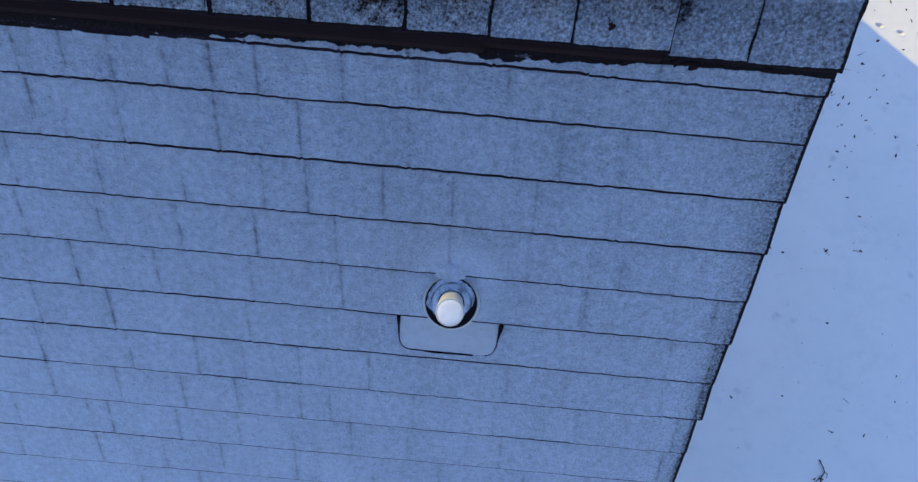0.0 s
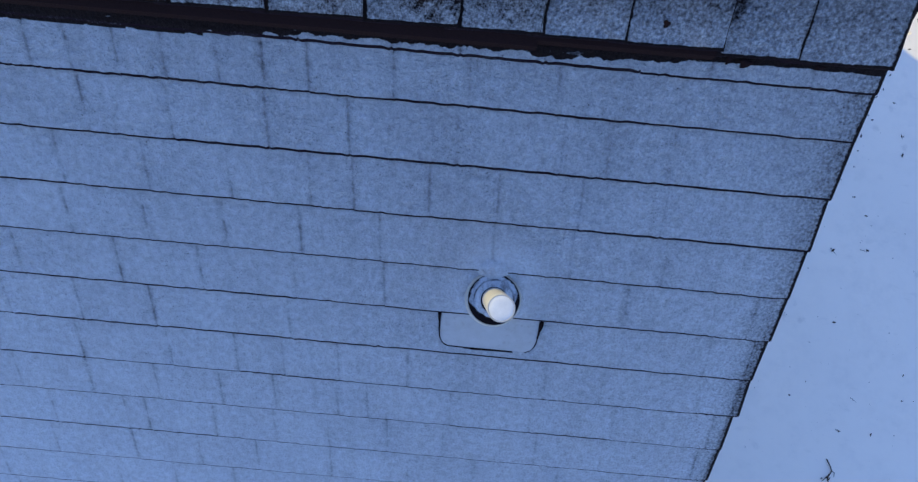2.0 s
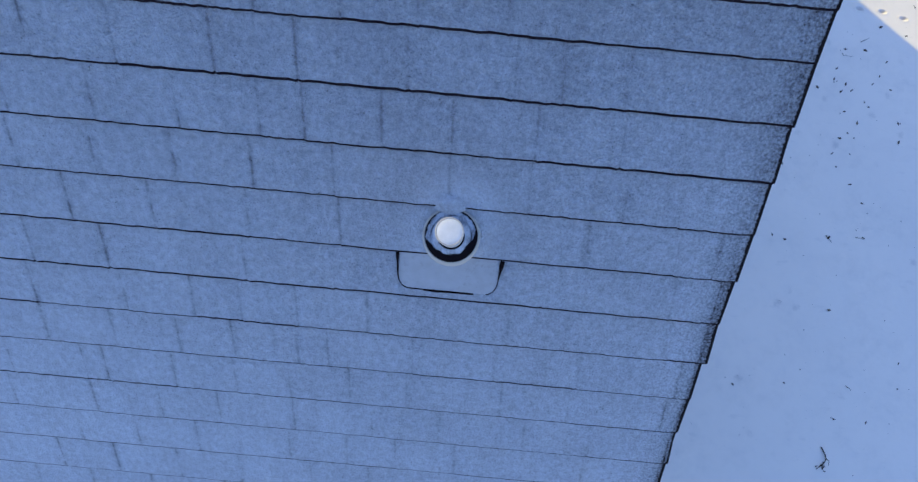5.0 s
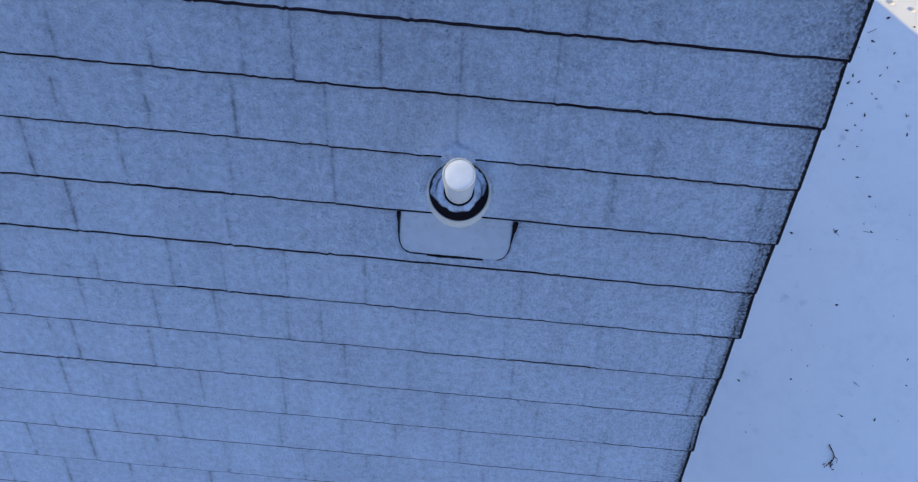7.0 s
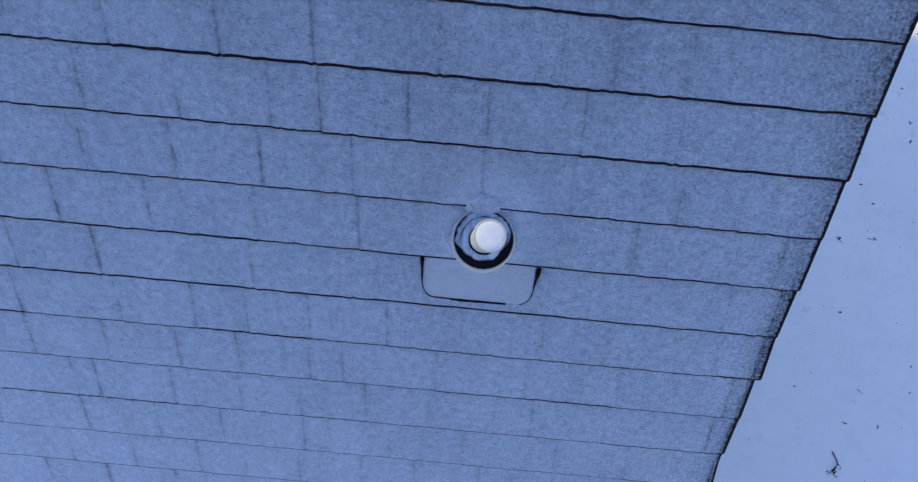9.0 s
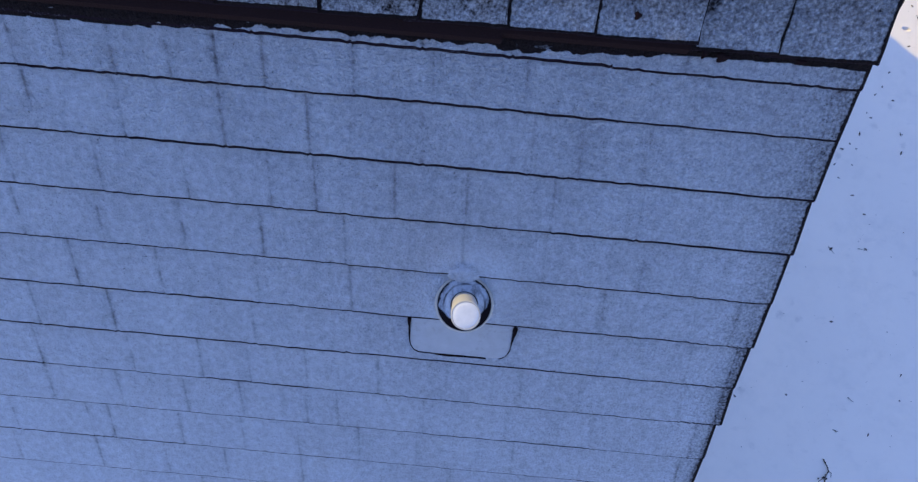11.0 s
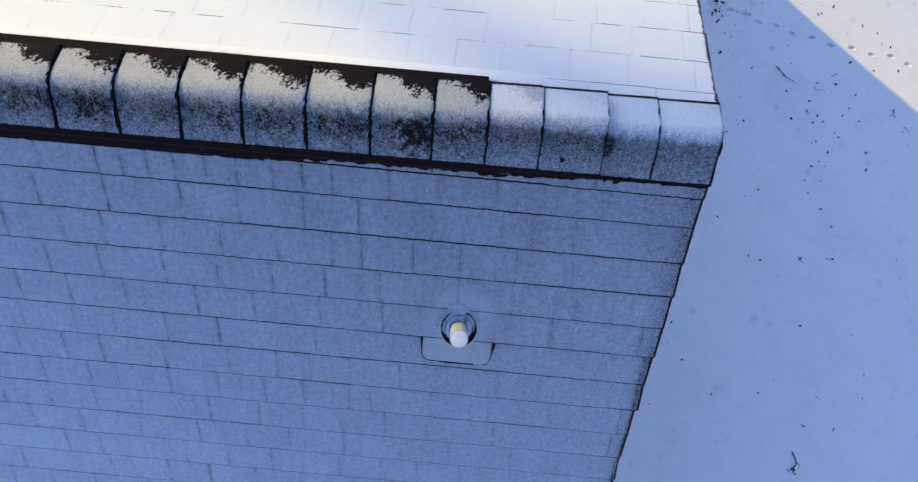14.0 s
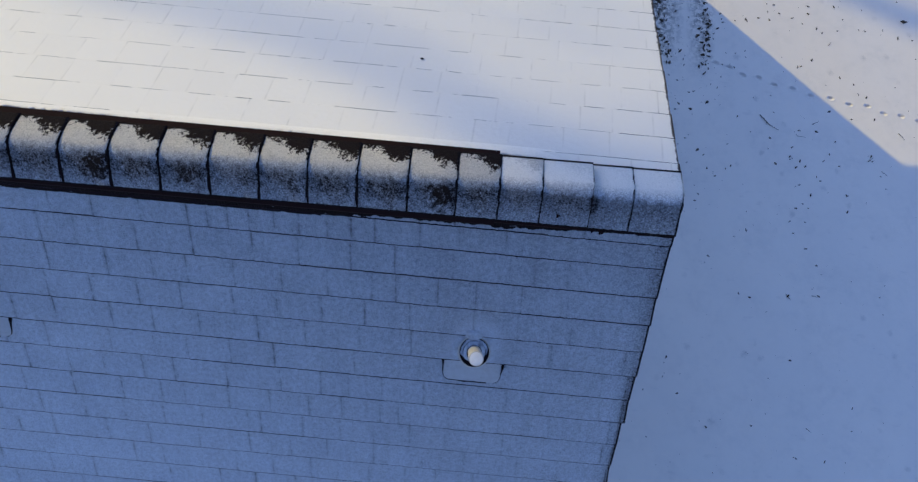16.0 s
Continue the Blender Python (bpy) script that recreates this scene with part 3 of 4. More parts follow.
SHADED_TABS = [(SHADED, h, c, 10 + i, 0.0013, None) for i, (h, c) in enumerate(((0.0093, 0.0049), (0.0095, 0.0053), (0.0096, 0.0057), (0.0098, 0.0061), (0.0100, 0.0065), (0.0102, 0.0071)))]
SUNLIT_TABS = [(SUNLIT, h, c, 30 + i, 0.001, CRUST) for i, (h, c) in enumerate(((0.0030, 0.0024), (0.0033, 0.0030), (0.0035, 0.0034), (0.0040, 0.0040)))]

# joints between the tabs of the shaded slope, course by course
SEAMS = {
    -4: (-2.604, -2.424, -2.221, -2.020, -1.937, -1.850, -1.761, -1.654, -1.550, -1.431, -1.330, -1.231, -1.042, -0.875, -0.679, -0.477),
    -3: (-2.675, -2.519, -2.257, -2.016, -1.755, -1.557, -1.333, -1.143, -0.890, -0.648, -0.540, -0.397),
    -2: (-2.672, -2.410, -2.209, -2.055, -1.847, -1.638, -1.435, -1.239, -1.134, -0.948, -0.781, -0.581, -0.377),
    -1: (-2.706, -2.505, -2.293, -2.100, -1.864, -1.666, -1.463, -1.270, -1.067, -0.779, -0.577, -0.340, -0.200),
    0: (-2.894, -2.700, -2.439, -2.247, -2.032, -1.762, -1.544, -1.293, -1.054, -0.410, -0.174, -0.070),
    1: (-2.771, -2.470, -2.265, -2.106, -1.903, -1.696, -1.317, -1.073, -0.500, -0.150, -0.034),
    2: (-2.896, -2.696, -2.528, -2.337, -2.187, -1.934, -1.673, -1.479, -1.344, -1.183, -0.982, -0.790, -0.583, -0.417, -0.129, -0.029),
    3: (-2.950, -2.705, -2.462, -2.267, -2.154, -1.936, -1.734, -1.541, -1.379, -1.189, -1.100, -0.848, -0.606, -0.356, -0.061),
    4: (-3.110, -2.896, -2.679, -2.477, -2.276, -2.085, -1.854, -1.788, -1.578, -1.389, -1.222, -1.036, -0.861, -0.571, -0.363, -0.071),
    5: (-3.046, -2.865, -2.588, -2.372, -2.115, -1.855, -1.644, -1.456, -1.217, -0.968, -0.751, -0.483, -0.277, -0.024),
    6: (-2.960, -2.790, -2.470, -2.320, -1.935, -1.743, -1.544, -1.239, -1.051, -0.890, -0.694, -0.271),
    7: (-3.200, -2.940, -2.710, -2.300, -2.032, -1.842, -1.629, -1.420, -1.175, -0.978),
}
RAKE_END = {-5: -0.0005, -4: -0.0040, -3: -0.0020, -2: 0.0011, -1: -0.0005, 0: -0.0005, 1: -0.0061, 2: 0.0009, 3: -0.0089, 4: -0.0113, 5: -0.0051}

RAKE_LEAN = {-5: 0.0, -4: 0.01, -3: -0.01, -2: -0.05, -1: -0.024, 0: -0.007, 1: 0.005, 2: -0.060, 3: -0.030, 4: 0.005, 5: -0.096}


def seams_for(k, rng, known, end, west):
    """Joint positions of one course, the known ones filled up with tabs of common widths on to the roof's west edge."""
    xs = sorted(known, reverse=True)
    if not xs or xs[0] < -0.75:
        x = end - rng.uniform(0.12, 0.3)
        stop = xs[0] + 0.14 if xs else west
        more = []
        while x > stop:
            more.append(x)
            x -= rng.uniform(0.14, 0.26)
        xs = more + xs
    x = xs[-1] - rng.uniform(0.15, 0.25)
    while x > west + 0.1:
        xs.append(x)
        x -= rng.uniform(0.14, 0.26)
    return [end, *xs, west]


def lay(parent, tabs, place, courses, west_limit, ends, known, lines, flip):
    """Courses of tabs: those before west_limit are pieces of their own, the rest one joined mesh."""
    rng = random.Random(7)
    rest_v, rest_f, rest_m, rest_g = [], [], [], []
    cut = {}
    for k in courses:
        xs = seams_for(k, rng, known.get(k, ()), ends.get(k, rng.uniform(-0.012, 0.004)), ROOF_WEST)
        kind = rng.randrange(len(tabs))
        for a, b in zip(xs, xs[1:]):
            if rng.random() < 0.55:
                kind = rng.randrange(len(tabs))
            wide = max(0.01, round(a - b, 2))
            outer = RAKE_LEAN.get(k, -0.02) if a == xs[0] and not flip else 0.0
            key = kind, wide, a == xs[0], outer, flip and k == 0
            if key not in cut:
                open_edge = [CRUST_OPEN] if flip and k == 0 else tabs[kind][5:]
                cut[key] = shingle_mesh(*tabs[kind][:5], *open_edge, wide, -SLANT if flip else SLANT, (2 if flip else 1) if a == xs[0] else 0, outer)
            data = cut[key]
            m = place(a if flip else b, lines(k) + rng.uniform(-0.0009, 0.0009)) @ Matrix.Diagonal(((a - b) / wide, 1, 1, 1))
            if a > west_limit and k <= courses_near[parent.name]:
                part("shingle", data, parent, m)
            else:
                base = len(rest_v)
                rest_v.extend((m @ v.co)[:] for v in data.vertices)
                rest_f.extend(tuple(base + i for i in p.vertices) for p in data.polygons)
                rest_m.extend(p.material_index for p in data.polygons)
                near_joint = [None] * len(data.vertices)
                for loop, uv in zip(data.loops, data.uv_layers[0].data):
                    near_joint[loop.vertex_index] = uv.uv[:]
                rest_g.extend(near_joint)
    field = grown("shingle_field", rest_v, rest_f, tabs[0][0])
    field.materials.append(tabs[0][5] or CUT)
    joint_gap(field, rest_g)
    field.polygons.foreach_set("material_index", rest_m)
    joined = part("shingle_field", field, parent)
    tagged(joined, kind="stuff")


courses_near = {"roof_shaded": 9, "roof_sunlit": 8}


# ---- ridge: vent under the caps ----
def crown(y, lift):
    return lift + 0.013 - math.hypot(SLOPE * y, 0.021)


def cap_mesh(name, length, material, seed):
    """A cap bent over the ridge: x 0 to length, exposed end at x = length and proud."""
    rng = random.Random(seed)
    ys = [-0.1463, -0.1443, -0.12, -0.09, -0.06, -0.04, -0.025, -0.012, 0, 0.012, 0.025, 0.04, 0.065, 0.090, 0.117, 0.120]
    xs = [-0.03, 0.0, 0.06, length - 0.04, length - 0.004, length]
    verts, faces = [], []
    for under_side in (0, 1):
        for i, x in enumerate(xs):
            lift = 0.002 + 0.0095 * max(0.0, x) / length - (0.0065 if under_side else 0.0)
            for j, y in enumerate(ys):
                wob = rng.uniform(-0.0012, 0.0012) if i > 3 else 0.0
                sag = 0.003 * math.sin(j * 1.3 + seed) * (i / 5)
                drop = -0.002 if (i == 5 and not under_side) else 0.0
                verts.append((x + (wob * 2 if i == 5 else 0), y + rng.uniform(-0.0012, 0.0012) * (j in (0, 1)), crown(y, lift) + drop + sag * 0.5))
    a, b = len(xs), len(ys)
    for u in (0, 1):
        for i in range(a - 1):
            for j in range(b - 1):
                q = [u * a * b + i * b + j, u * a * b + (i + 1) * b + j, u * a * b + (i + 1) * b + j + 1, u * a * b + i * b + j + 1]
                faces.append(q if not u else q[::-1])
    for i in range(a - 1):
        for j, s in ((0, 1), (b - 1, -1)):
            q = [i * b + j, a * b + i * b + j, a * b + (i + 1) * b + j, (i + 1) * b + j]
            faces.append(q[::s])
    for j in range(b - 1):
        for i, s in ((0, -1), (a - 1, 1)):
            q = [i * b + j, a * b + i * b + j, a * b + i * b + j + 1, i * b + j + 1]
            faces.append(q[::s])
    me = grown(name, verts, faces, material, True)
    me.materials.append(CUT)
    ends = 2 * (a - 1) * (b - 1)
    for p in me.polygons:
        if p.index >= ends:
            p.material_index = 1
            p.use_smooth = False
    return me


ridge_vent = tagged(new("ridge_vent"), "black ridge vent under frosted asphalt cap shingles", "ridge vent")
ridge_vent.location = (0, RIDGE_Y, RIDGE_Z)
vent_outline = [(-0.166, crown(-0.166, 0.002) + 0.004), (-0.164, crown(-0.164, 0.024)), (-0.06, crown(-0.06, 0.026)), (0, crown(0, 0.024)),
                (0.06, crown(0.06, 0.024)), (0.138, crown(0.138, 0.022)), (0.141, crown(0.141, -0.01)), (0, -0.03)]
part("vent_body", prism("vent_body", vent_outline, ROOF_WEST, -0.745, VENT_BLACK), ridge_vent, label="black mesh vent strip")
vent_outline[0:2] = [(-0.155, crown(-0.155, 0.002) + 0.004), (-0.153, crown(-0.153, 0.024))]
vent_outline[5:7] = [(0.118, crown(0.118, 0.022)), (0.1215, crown(0.1215, -0.01))]
part("vent_end", prism("vent_end", vent_outline, -0.745, -0.378, VENT_BLACK), ridge_vent, label="black end piece of the vent strip")
CAP_ENDS = [-0.006, -0.205, -0.369, -0.572, -0.740, -0.910, -1.103, -1.304, -1.503, -1.697]
while CAP_ENDS[-1] > ROOF_WEST:
    CAP_ENDS.append(CAP_ENDS[-1] - 0.1987)
caps = {}
for i, (a, b) in enumerate(zip(CAP_ENDS, CAP_ENDS[1:])):
    state, length = (0, 0, 2, 3)[i] if i < 4 else 4, round(a - b, 3)
    key = (state, length, i % 3)
    if key not in caps:
        caps[key] = cap_mesh("ridge_cap", length, {0: CAP_WHITE, 2: CAP_HALF, 3: CAP_THIN, 4: CAP}[state], i)
    on_vent = a < -0.36
    # the row of caps drifts a little down the shaded side towards the west
    drift = -0.0045 * min(2.0, max(0.0, -1.0 - b)) - (0.0018 if on_vent else 0.0)
    part("ridge_cap", caps[key], ridge_vent, Matrix.Translation((b, drift, 0.030 if on_vent else 0.004)))


def snow_lip():
    """The snow's broken edge banked against the back of the vent."""
    r = random.Random(23)
    verts, faces, n = [], [], 0
    x = ROOF_WEST
    while x < -0.37:
        reach = 0.134 + 0.010 * noise.noise((x * 2.1, 0.3, 0)) + 0.004 * noise.noise((x * 11, 1.7, 0)) + 0.008 * noise.noise((x * 45, 4.1, 0)) + 0.004 * noise.noise((x * 120, 2.2, 0))
        reach += 0.006 * min(1.0, max(0.0, (-1.45 - x) / 0.15)) - 0.013 * min(1.0, max(0.0, (x + 0.85) / 0.12))
        low = min(1.0, (-0.37 - x) / 0.35)
        reach += 0.025 * max(0.0, 1.0 - (-0.37 - x) / 0.10)
        for y, up in ((reach, -0.004), (reach - 0.001, 0.006 * low), (reach + 0.004, 0.0105 * low), (reach + 0.013, 0.0095 * low), (0.171, 0.0062 * low - 0.001), (0.176, 0.0015 * low - 0.0015)):
            y += r.uniform(-0.0012, 0.0012)
            verts.append((x, RIDGE_Y + y, RIDGE_Z - SLOPE * y + up))
        x += 0.006
        n += 1
    for i in range(n - 1):
        for j in range(5):
            k = i * 6 + j
            faces.append((k, k + 6, k + 7, k + 1))
    return grown("snow_lip", verts, faces, LIP, True)


part("snow_lip", snow_lip(), roof_sunlit, label="ragged edge of banked snow")


dab = lathe("sealant_dab", [(0.0105, -0.004), (0.010, 0.001), (0.007, 0.003), (0.0, 0.0036)], VENT_BLACK, 18)
for v in dab.vertices:
    swell = 1 + 0.22 * math.sin(3 * math.atan2(v.co.y, v.co.x) + 1) + 0.13 * math.sin(5 * math.atan2(v.co.y, v.co.x))
    v.co.x, v.co.y = v.co.x * swell, v.co.y * swell
for x, y, z, sx, sy in ((-0.496, -0.112, crown(-0.112, 0.042), 0.6, 0.68), (-0.343, -0.152, crown(-0.152, 0.006), 0.5, 0.9),
                        (-0.305, -0.155, crown(-0.155, 0.004), 1.25, 0.9), (-0.15, -0.151, crown(-0.151, 0.004), 0.9, 0.5)):
    part("sealant_dab", dab, ridge_vent, pose(x, y, z, TILT, 0, 0) @ Matrix.Diagonal((sx, sy, 1, 1)), "black dab of roofing sealant")


# ---- plumbing vents ----
def vent_pipe(m):
    """Flashing plate on the slope with a round collar, rubber gasket and an upright plastic pipe packed with frost."""
    thing = new("vent_pipe")
    thing.matrix_world = m
    tilt = pose(0, 0, 0, TILT, 0, 0)
    # plate: lower corners rounded, its top tucked under the course above
    outline, w, low, r = [], 0.135, -0.108, 0.028
    outline += [(-w, 0.007)]
    for i in range(7):
        a = math.pi + i * math.pi / 12
        outline.append((-w + r + r * math.cos(a), low + r + r * math.sin(a)))
    for i in range(7):
        a = 1.5 * math.pi + i * math.pi / 12
        outline.append((w - r + r * math.cos(a), low + r + r * math.sin(a)))
    outline += [(w, 0.007)]
    bm = bmesh.new()
    top = [bm.verts.new((x, y, -0.0035 - 0.05 * y)) for x, y in outline]
    bot = [bm.verts.new((x, y, -0.0105)) for x, y in outline]
    bm.faces.new(top), bm.faces.new(bot[::-1])
    for i in range(len(outline)):
        j = (i + 1) % len(outline)
        bm.faces.new((top[i], top[j], bot[j], bot[i]))
    bmesh.ops.bevel(bm, geom=[e for e in bm.edges if all(v.co.z > -0.006 for v in e.verts)], offset=0.0025, segments=2, affect="EDGES")
    part("flashing_plate", mesh_of("flashing_plate", bm, FLANGE), thing, tilt, "frosted flashing plate")
    # black strips stand in for the shadow gap round the raised plate
    for (x0, y0), (x1, y1), w0, w1 in (((-w - 0.004, -0.002), (-w - 0.001, -0.066), 0.008, 0.002), ((w + 0.007, -0.002), (w + 0.0, -0.060), 0.013, 0.002),
                                       ((-w + 0.030, low - 0.001), (w - 0.062, low - 0.004), 0.004, 0.008), ((-w + 0.07, low - 0.003), (-w + 0.14, low - 0.005), 0.010, 0.006),
                                       ((-w - 0.0005, -0.064), (-w + 0.030, low - 0.001), 0.0022, 0.0034), ((w + 0.0005, -0.060), (w - 0.030, low - 0.001), 0.0020, 0.0012)):
        gap_bm = bmesh.new()
        round_corner = abs(x1 - x0) < 0.035 and y1 < low + 0.01
        ring = []
        for t in [i / 14 for i in range(15)]:
            if round_corner:
                turn = math.pi / 2 * t
                c = Vector((x1 + (x0 - x1) * math.cos(turn), y0 + (y1 - y0) * math.sin(turn), 0))
                run = Vector(((x1 - x0) * math.sin(turn), (y1 - y0) * math.cos(turn), 0)).normalized()
            else:
                c = Vector((x0 + (x1 - x0) * t, y0 + (y1 - y0) * t, 0))
                run = Vector((x1 - x0, y1 - y0, 0)).normalized()
            side = Vector((-run.y, run.x, 0))
            h = 0.5 * (w0 + (w1 - w0) * t) * (1 + 0.25 * math.sin(9 * t + x0 * 40) + 0.3 * noise.noise((t * 9, x0 * 30, y0 * 30)))
            ring.append([gap_bm.verts.new(c + side * k * h + Vector((0, 0, z))) for k, z in ((1, -0.008), (0.8, 0.0025), (-0.8, 0.0025), (-1, -0.008))])
        for p, q in zip(ring, ring[1:]):
            for k in range(4):
                gap_bm.faces.new((p[k], p[(k + 1) % 4], q[(k + 1) % 4], q[k]))
        gap_bm.faces.new(ring[0][::-1]), gap_bm.faces.new(ring[-1])
        part("sealant_bead", mesh_of("sealant_bead", gap_bm, GAP_BLACK), thing, tilt, "black strip drawn for the shadow gap along the plate's edge")
    up = pose(0.0, 0.056, 0.068, 4, 0, 0)
    collar = lathe("collar", [(0.0775, -0.085), (0.0750, -0.030), (0.0728, -0.010), (0.0708, -0.004), (0.0693, 0.0), (0.0675, 0.0), (0.066, -0.02)], COLLAR)
    for v in collar.vertices:
        v.co.y += 0.13 * min(0.0, v.co.z + 0.004)
    part("collar", collar, thing, up, "pale metal collar")
    part("gasket", lathe("gasket", [(0.0675, -0.01), (0.067, 0.001), (0.064, 0.0025), (0.056, 0.001), (0.049, 0.001), (0.047, 0.004), (0.042, 0.007), (0.0365, 0.012), (0.0335, 0.012), (0.0318, 0.009), (0.0295, 0.008)], RUBBER, 64), thing, up, "black rubber gasket, partly frosted")
    part("frost_drift", lathe("frost_drift", [(0.066, -0.012), (0.055, -0.001), (0.043, 0.0055), (0.028, 0.0100), (0.012, 0.0122), (0.0, 0.0126)], BANKED, 32), thing,
         tilt @ Matrix.Translation((-0.008, 0.152, 0)) @ Matrix.Diagonal((0.72, 0.60, 1, 1)), "frost banked over the collar's uphill side")
    foot = pose(0.0, 0.056, 0.041, -1.2, 0, 0)
    R, H = 0.0308, 0.298
    pipe = part("pipe", lathe("pipe", [(R, -0.02), (R, H - 0.003), (R - 0.0008, H), (R - 0.0030, H), (R - 0.0038, H - 0.002), (R - 0.0040, H - 0.05)], PVC, 40), thing, foot, "cream plastic pipe")
    part("frost_plug", lathe("frost_plug", [(R - 0.0028, H - 0.03), (R - 0.0029, H - 0.0010), (R - 0.005, H - 0.0002), (R - 0.011, H + 0.0008), (R - 0.019, H + 0.0005), (0.0, H + 0.001)], PLUG, 40), pipe, None, "white frost packed in the pipe mouth")
    return tagged(thing, "cream plastic plumbing vent pipe on a frosted flashing plate", "vent pipe", "roof vents")


first_vent = vent_pipe(pose(-0.766, 0.0, 7.204))
copy_thing(first_vent, pose(-3.072, 0.013, 7.212))

# ---- litter on the snow ----
def ground_height(x, y):
    return 0.09 - 3.1 * math.tanh(y / 20) + 0.02 * math.sin(x * 0.9 + 1.3) * math.sin(y * 0.7) + 0.008 * math.sin(x * 3.1 + y * 1.7)


def leaf_mesh(seed):
    """A dead leaf: lobed outline with a raised midrib, curled up at its edges."""
    rng = random.Random(seed)
    n = 7
    verts, faces = [], []
    curl, twist = rng.uniform(0.15, 0.5), rng.uniform(-0.4, 0.4)
    for i in range(n):
        t = i / (n - 1)
        w = 0.27 * math.sin(math.pi * min(1, t * 0.94 + 0.04)) ** 0.7 * rng.uniform(0.35, 1.3) + 0.01
        bend = curl * (t - 0.5) ** 2
        for k in (-1, -0.5, 0, 0.5, 1):
            verts.append((t - 0.5, k * w, 0.05 + bend + curl * 0.6 * abs(k) * w + twist * 0.2 * k * (t - 0.5)))
    for i in range(n - 1):
        for j in range(4):
            a = i * 5 + j
            faces.append((a, a + 5, a + 6, a + 1))
    base = len(verts)
    verts.extend((x, y, z - 0.03) for x, y, z in verts[:base])
    faces.extend(tuple(base + v for v in f[::-1]) for f in list(faces))
    return grown("fallen_leaf", verts, faces, LEAF)


def tube(points, radii, sides=6):
    """Vertices and faces of a tapered tube along a run of points."""
    verts, faces = [], []
    for i, (p, r) in enumerate(zip(points, radii)):
        p = Vector(p)
        way = (Vector(points[min(i + 1, len(points) - 1)]) - Vector(points[max(i - 1, 0)])).normalized()
        side = way.cross(Vector((0.2, 0.1, 1)) if abs(way.z) < 0.9 else Vector((1, 0, 0))).normalized()
        over = way.cross(side)
        for k in range(sides):
            a = 2 * math.pi * k / sides
            verts.append(tuple(p + r * (math.cos(a) * side + math.sin(a) * over)))
    for i in range(len(points) - 1):
        for k in range(sides):
            j = (k + 1) % sides
            faces.append((i * sides + k, i * sides + j, (i + 1) * sides + j, (i + 1) * sides + k))
    faces.append(tuple(range(sides))[::-1])
    faces.append(tuple(range((len(points) - 1) * sides, len(points) * sides)))
    return verts, faces


def tubes(name, runs, material, sides=6):
    verts, faces = [], []
    for points, radii in runs:
        v, f = tube(points, radii, sides)
        base = len(verts)
        verts.extend(v)
        faces.extend(tuple(base + i for i in q) for q in f)
    return grown(name, verts, faces, material, True)


LEAVES = [leaf_mesh(50 + i) for i in range(6)]
rng = random.Random(11)


def drop_leaf(x, y, size, label, group):
    ob = new("fallen_leaf", rng.choice(LEAVES))
    ob.matrix_world = pose(x, y, ground_height(x, y) + 0.002, rng.uniform(-14, 14), rng.uniform(-14, 14), rng.uniform(0, 360)) @ Matrix.Diagonal((size, size * rng.uniform(0.6, 1.0), size * 0.8, 1))
    tagged(ob, label, "leaf", group)


SHADE_LEAVES = [(2.92, 4.03), (3.43, 4.17), (2.86, 3.17), (3.08, 2.97), (2.9, 2.73), (2.68, 3.69), (2.51, 3.25), (3.61, 3.13), (4.38, 4.1), (4.43, 3.79), (4.36, 3.31), (4.87, 3.49), (4.7, 3.0), (4.7, 2.95), (4.87, 2.93), (4.8, 2.81), (4.74, 2.97), (5.28, 2.97), (5.5, 3.34), (5.39, 3.1), (6.26, 2.78), (5.15, 2.67), (5.55, 2.9), (3.25, 2.66), (3.58, 2.68), (5.42, 3.9), (5.18, 3.5), (2.74, 2.62), (4.96, 2.84), (3.67, 2.74), (4.45, 2.85), (3.19, 2.89), (4.74, 3.17), (3.39, 2.53), (5.65, 2.38), (5.68, 2.38), (5.65, 2.09), (5.04, 2.34), (4.9, 2.17), (4.67, 1.84), (3.92, 1.62), (3.1, 2.18), (3.04, 2.06), (6.34, 2.56), (6.12, 3.13), (3.92, 4.92), (3.79, 3.66), (3.01, 4.06), (5.21, 2.60), (4.73, 1.64), (4.99, 2.10), (4.78, 2.08), (4.93, 1.85), (4.85, 2.50), (6.14, 3.04), (3.73, 4.58), (2.74, 3.80), (2.95, 3.72), (5.81, 3.79)]
LOWER_LEAVES = [(3.28, 1.12), (5.1, 1.12), (4.93, 1.39), (3.78, 0.54), (3.96, 0.49), (4.6, 0.57), (5.11, 0.61), (6.12, 0.68), (4.59, -0.47), (2.59, -0.59), (2.54, -0.9), (2.77, -1.14), (2.23, -1.13), (3.23, -1.61), (3.95, -1.53), (5.58, -1.13), (4.65, -1.96), (5.1, -1.97), (2.3, -1.84), (5.55, -1.48)]
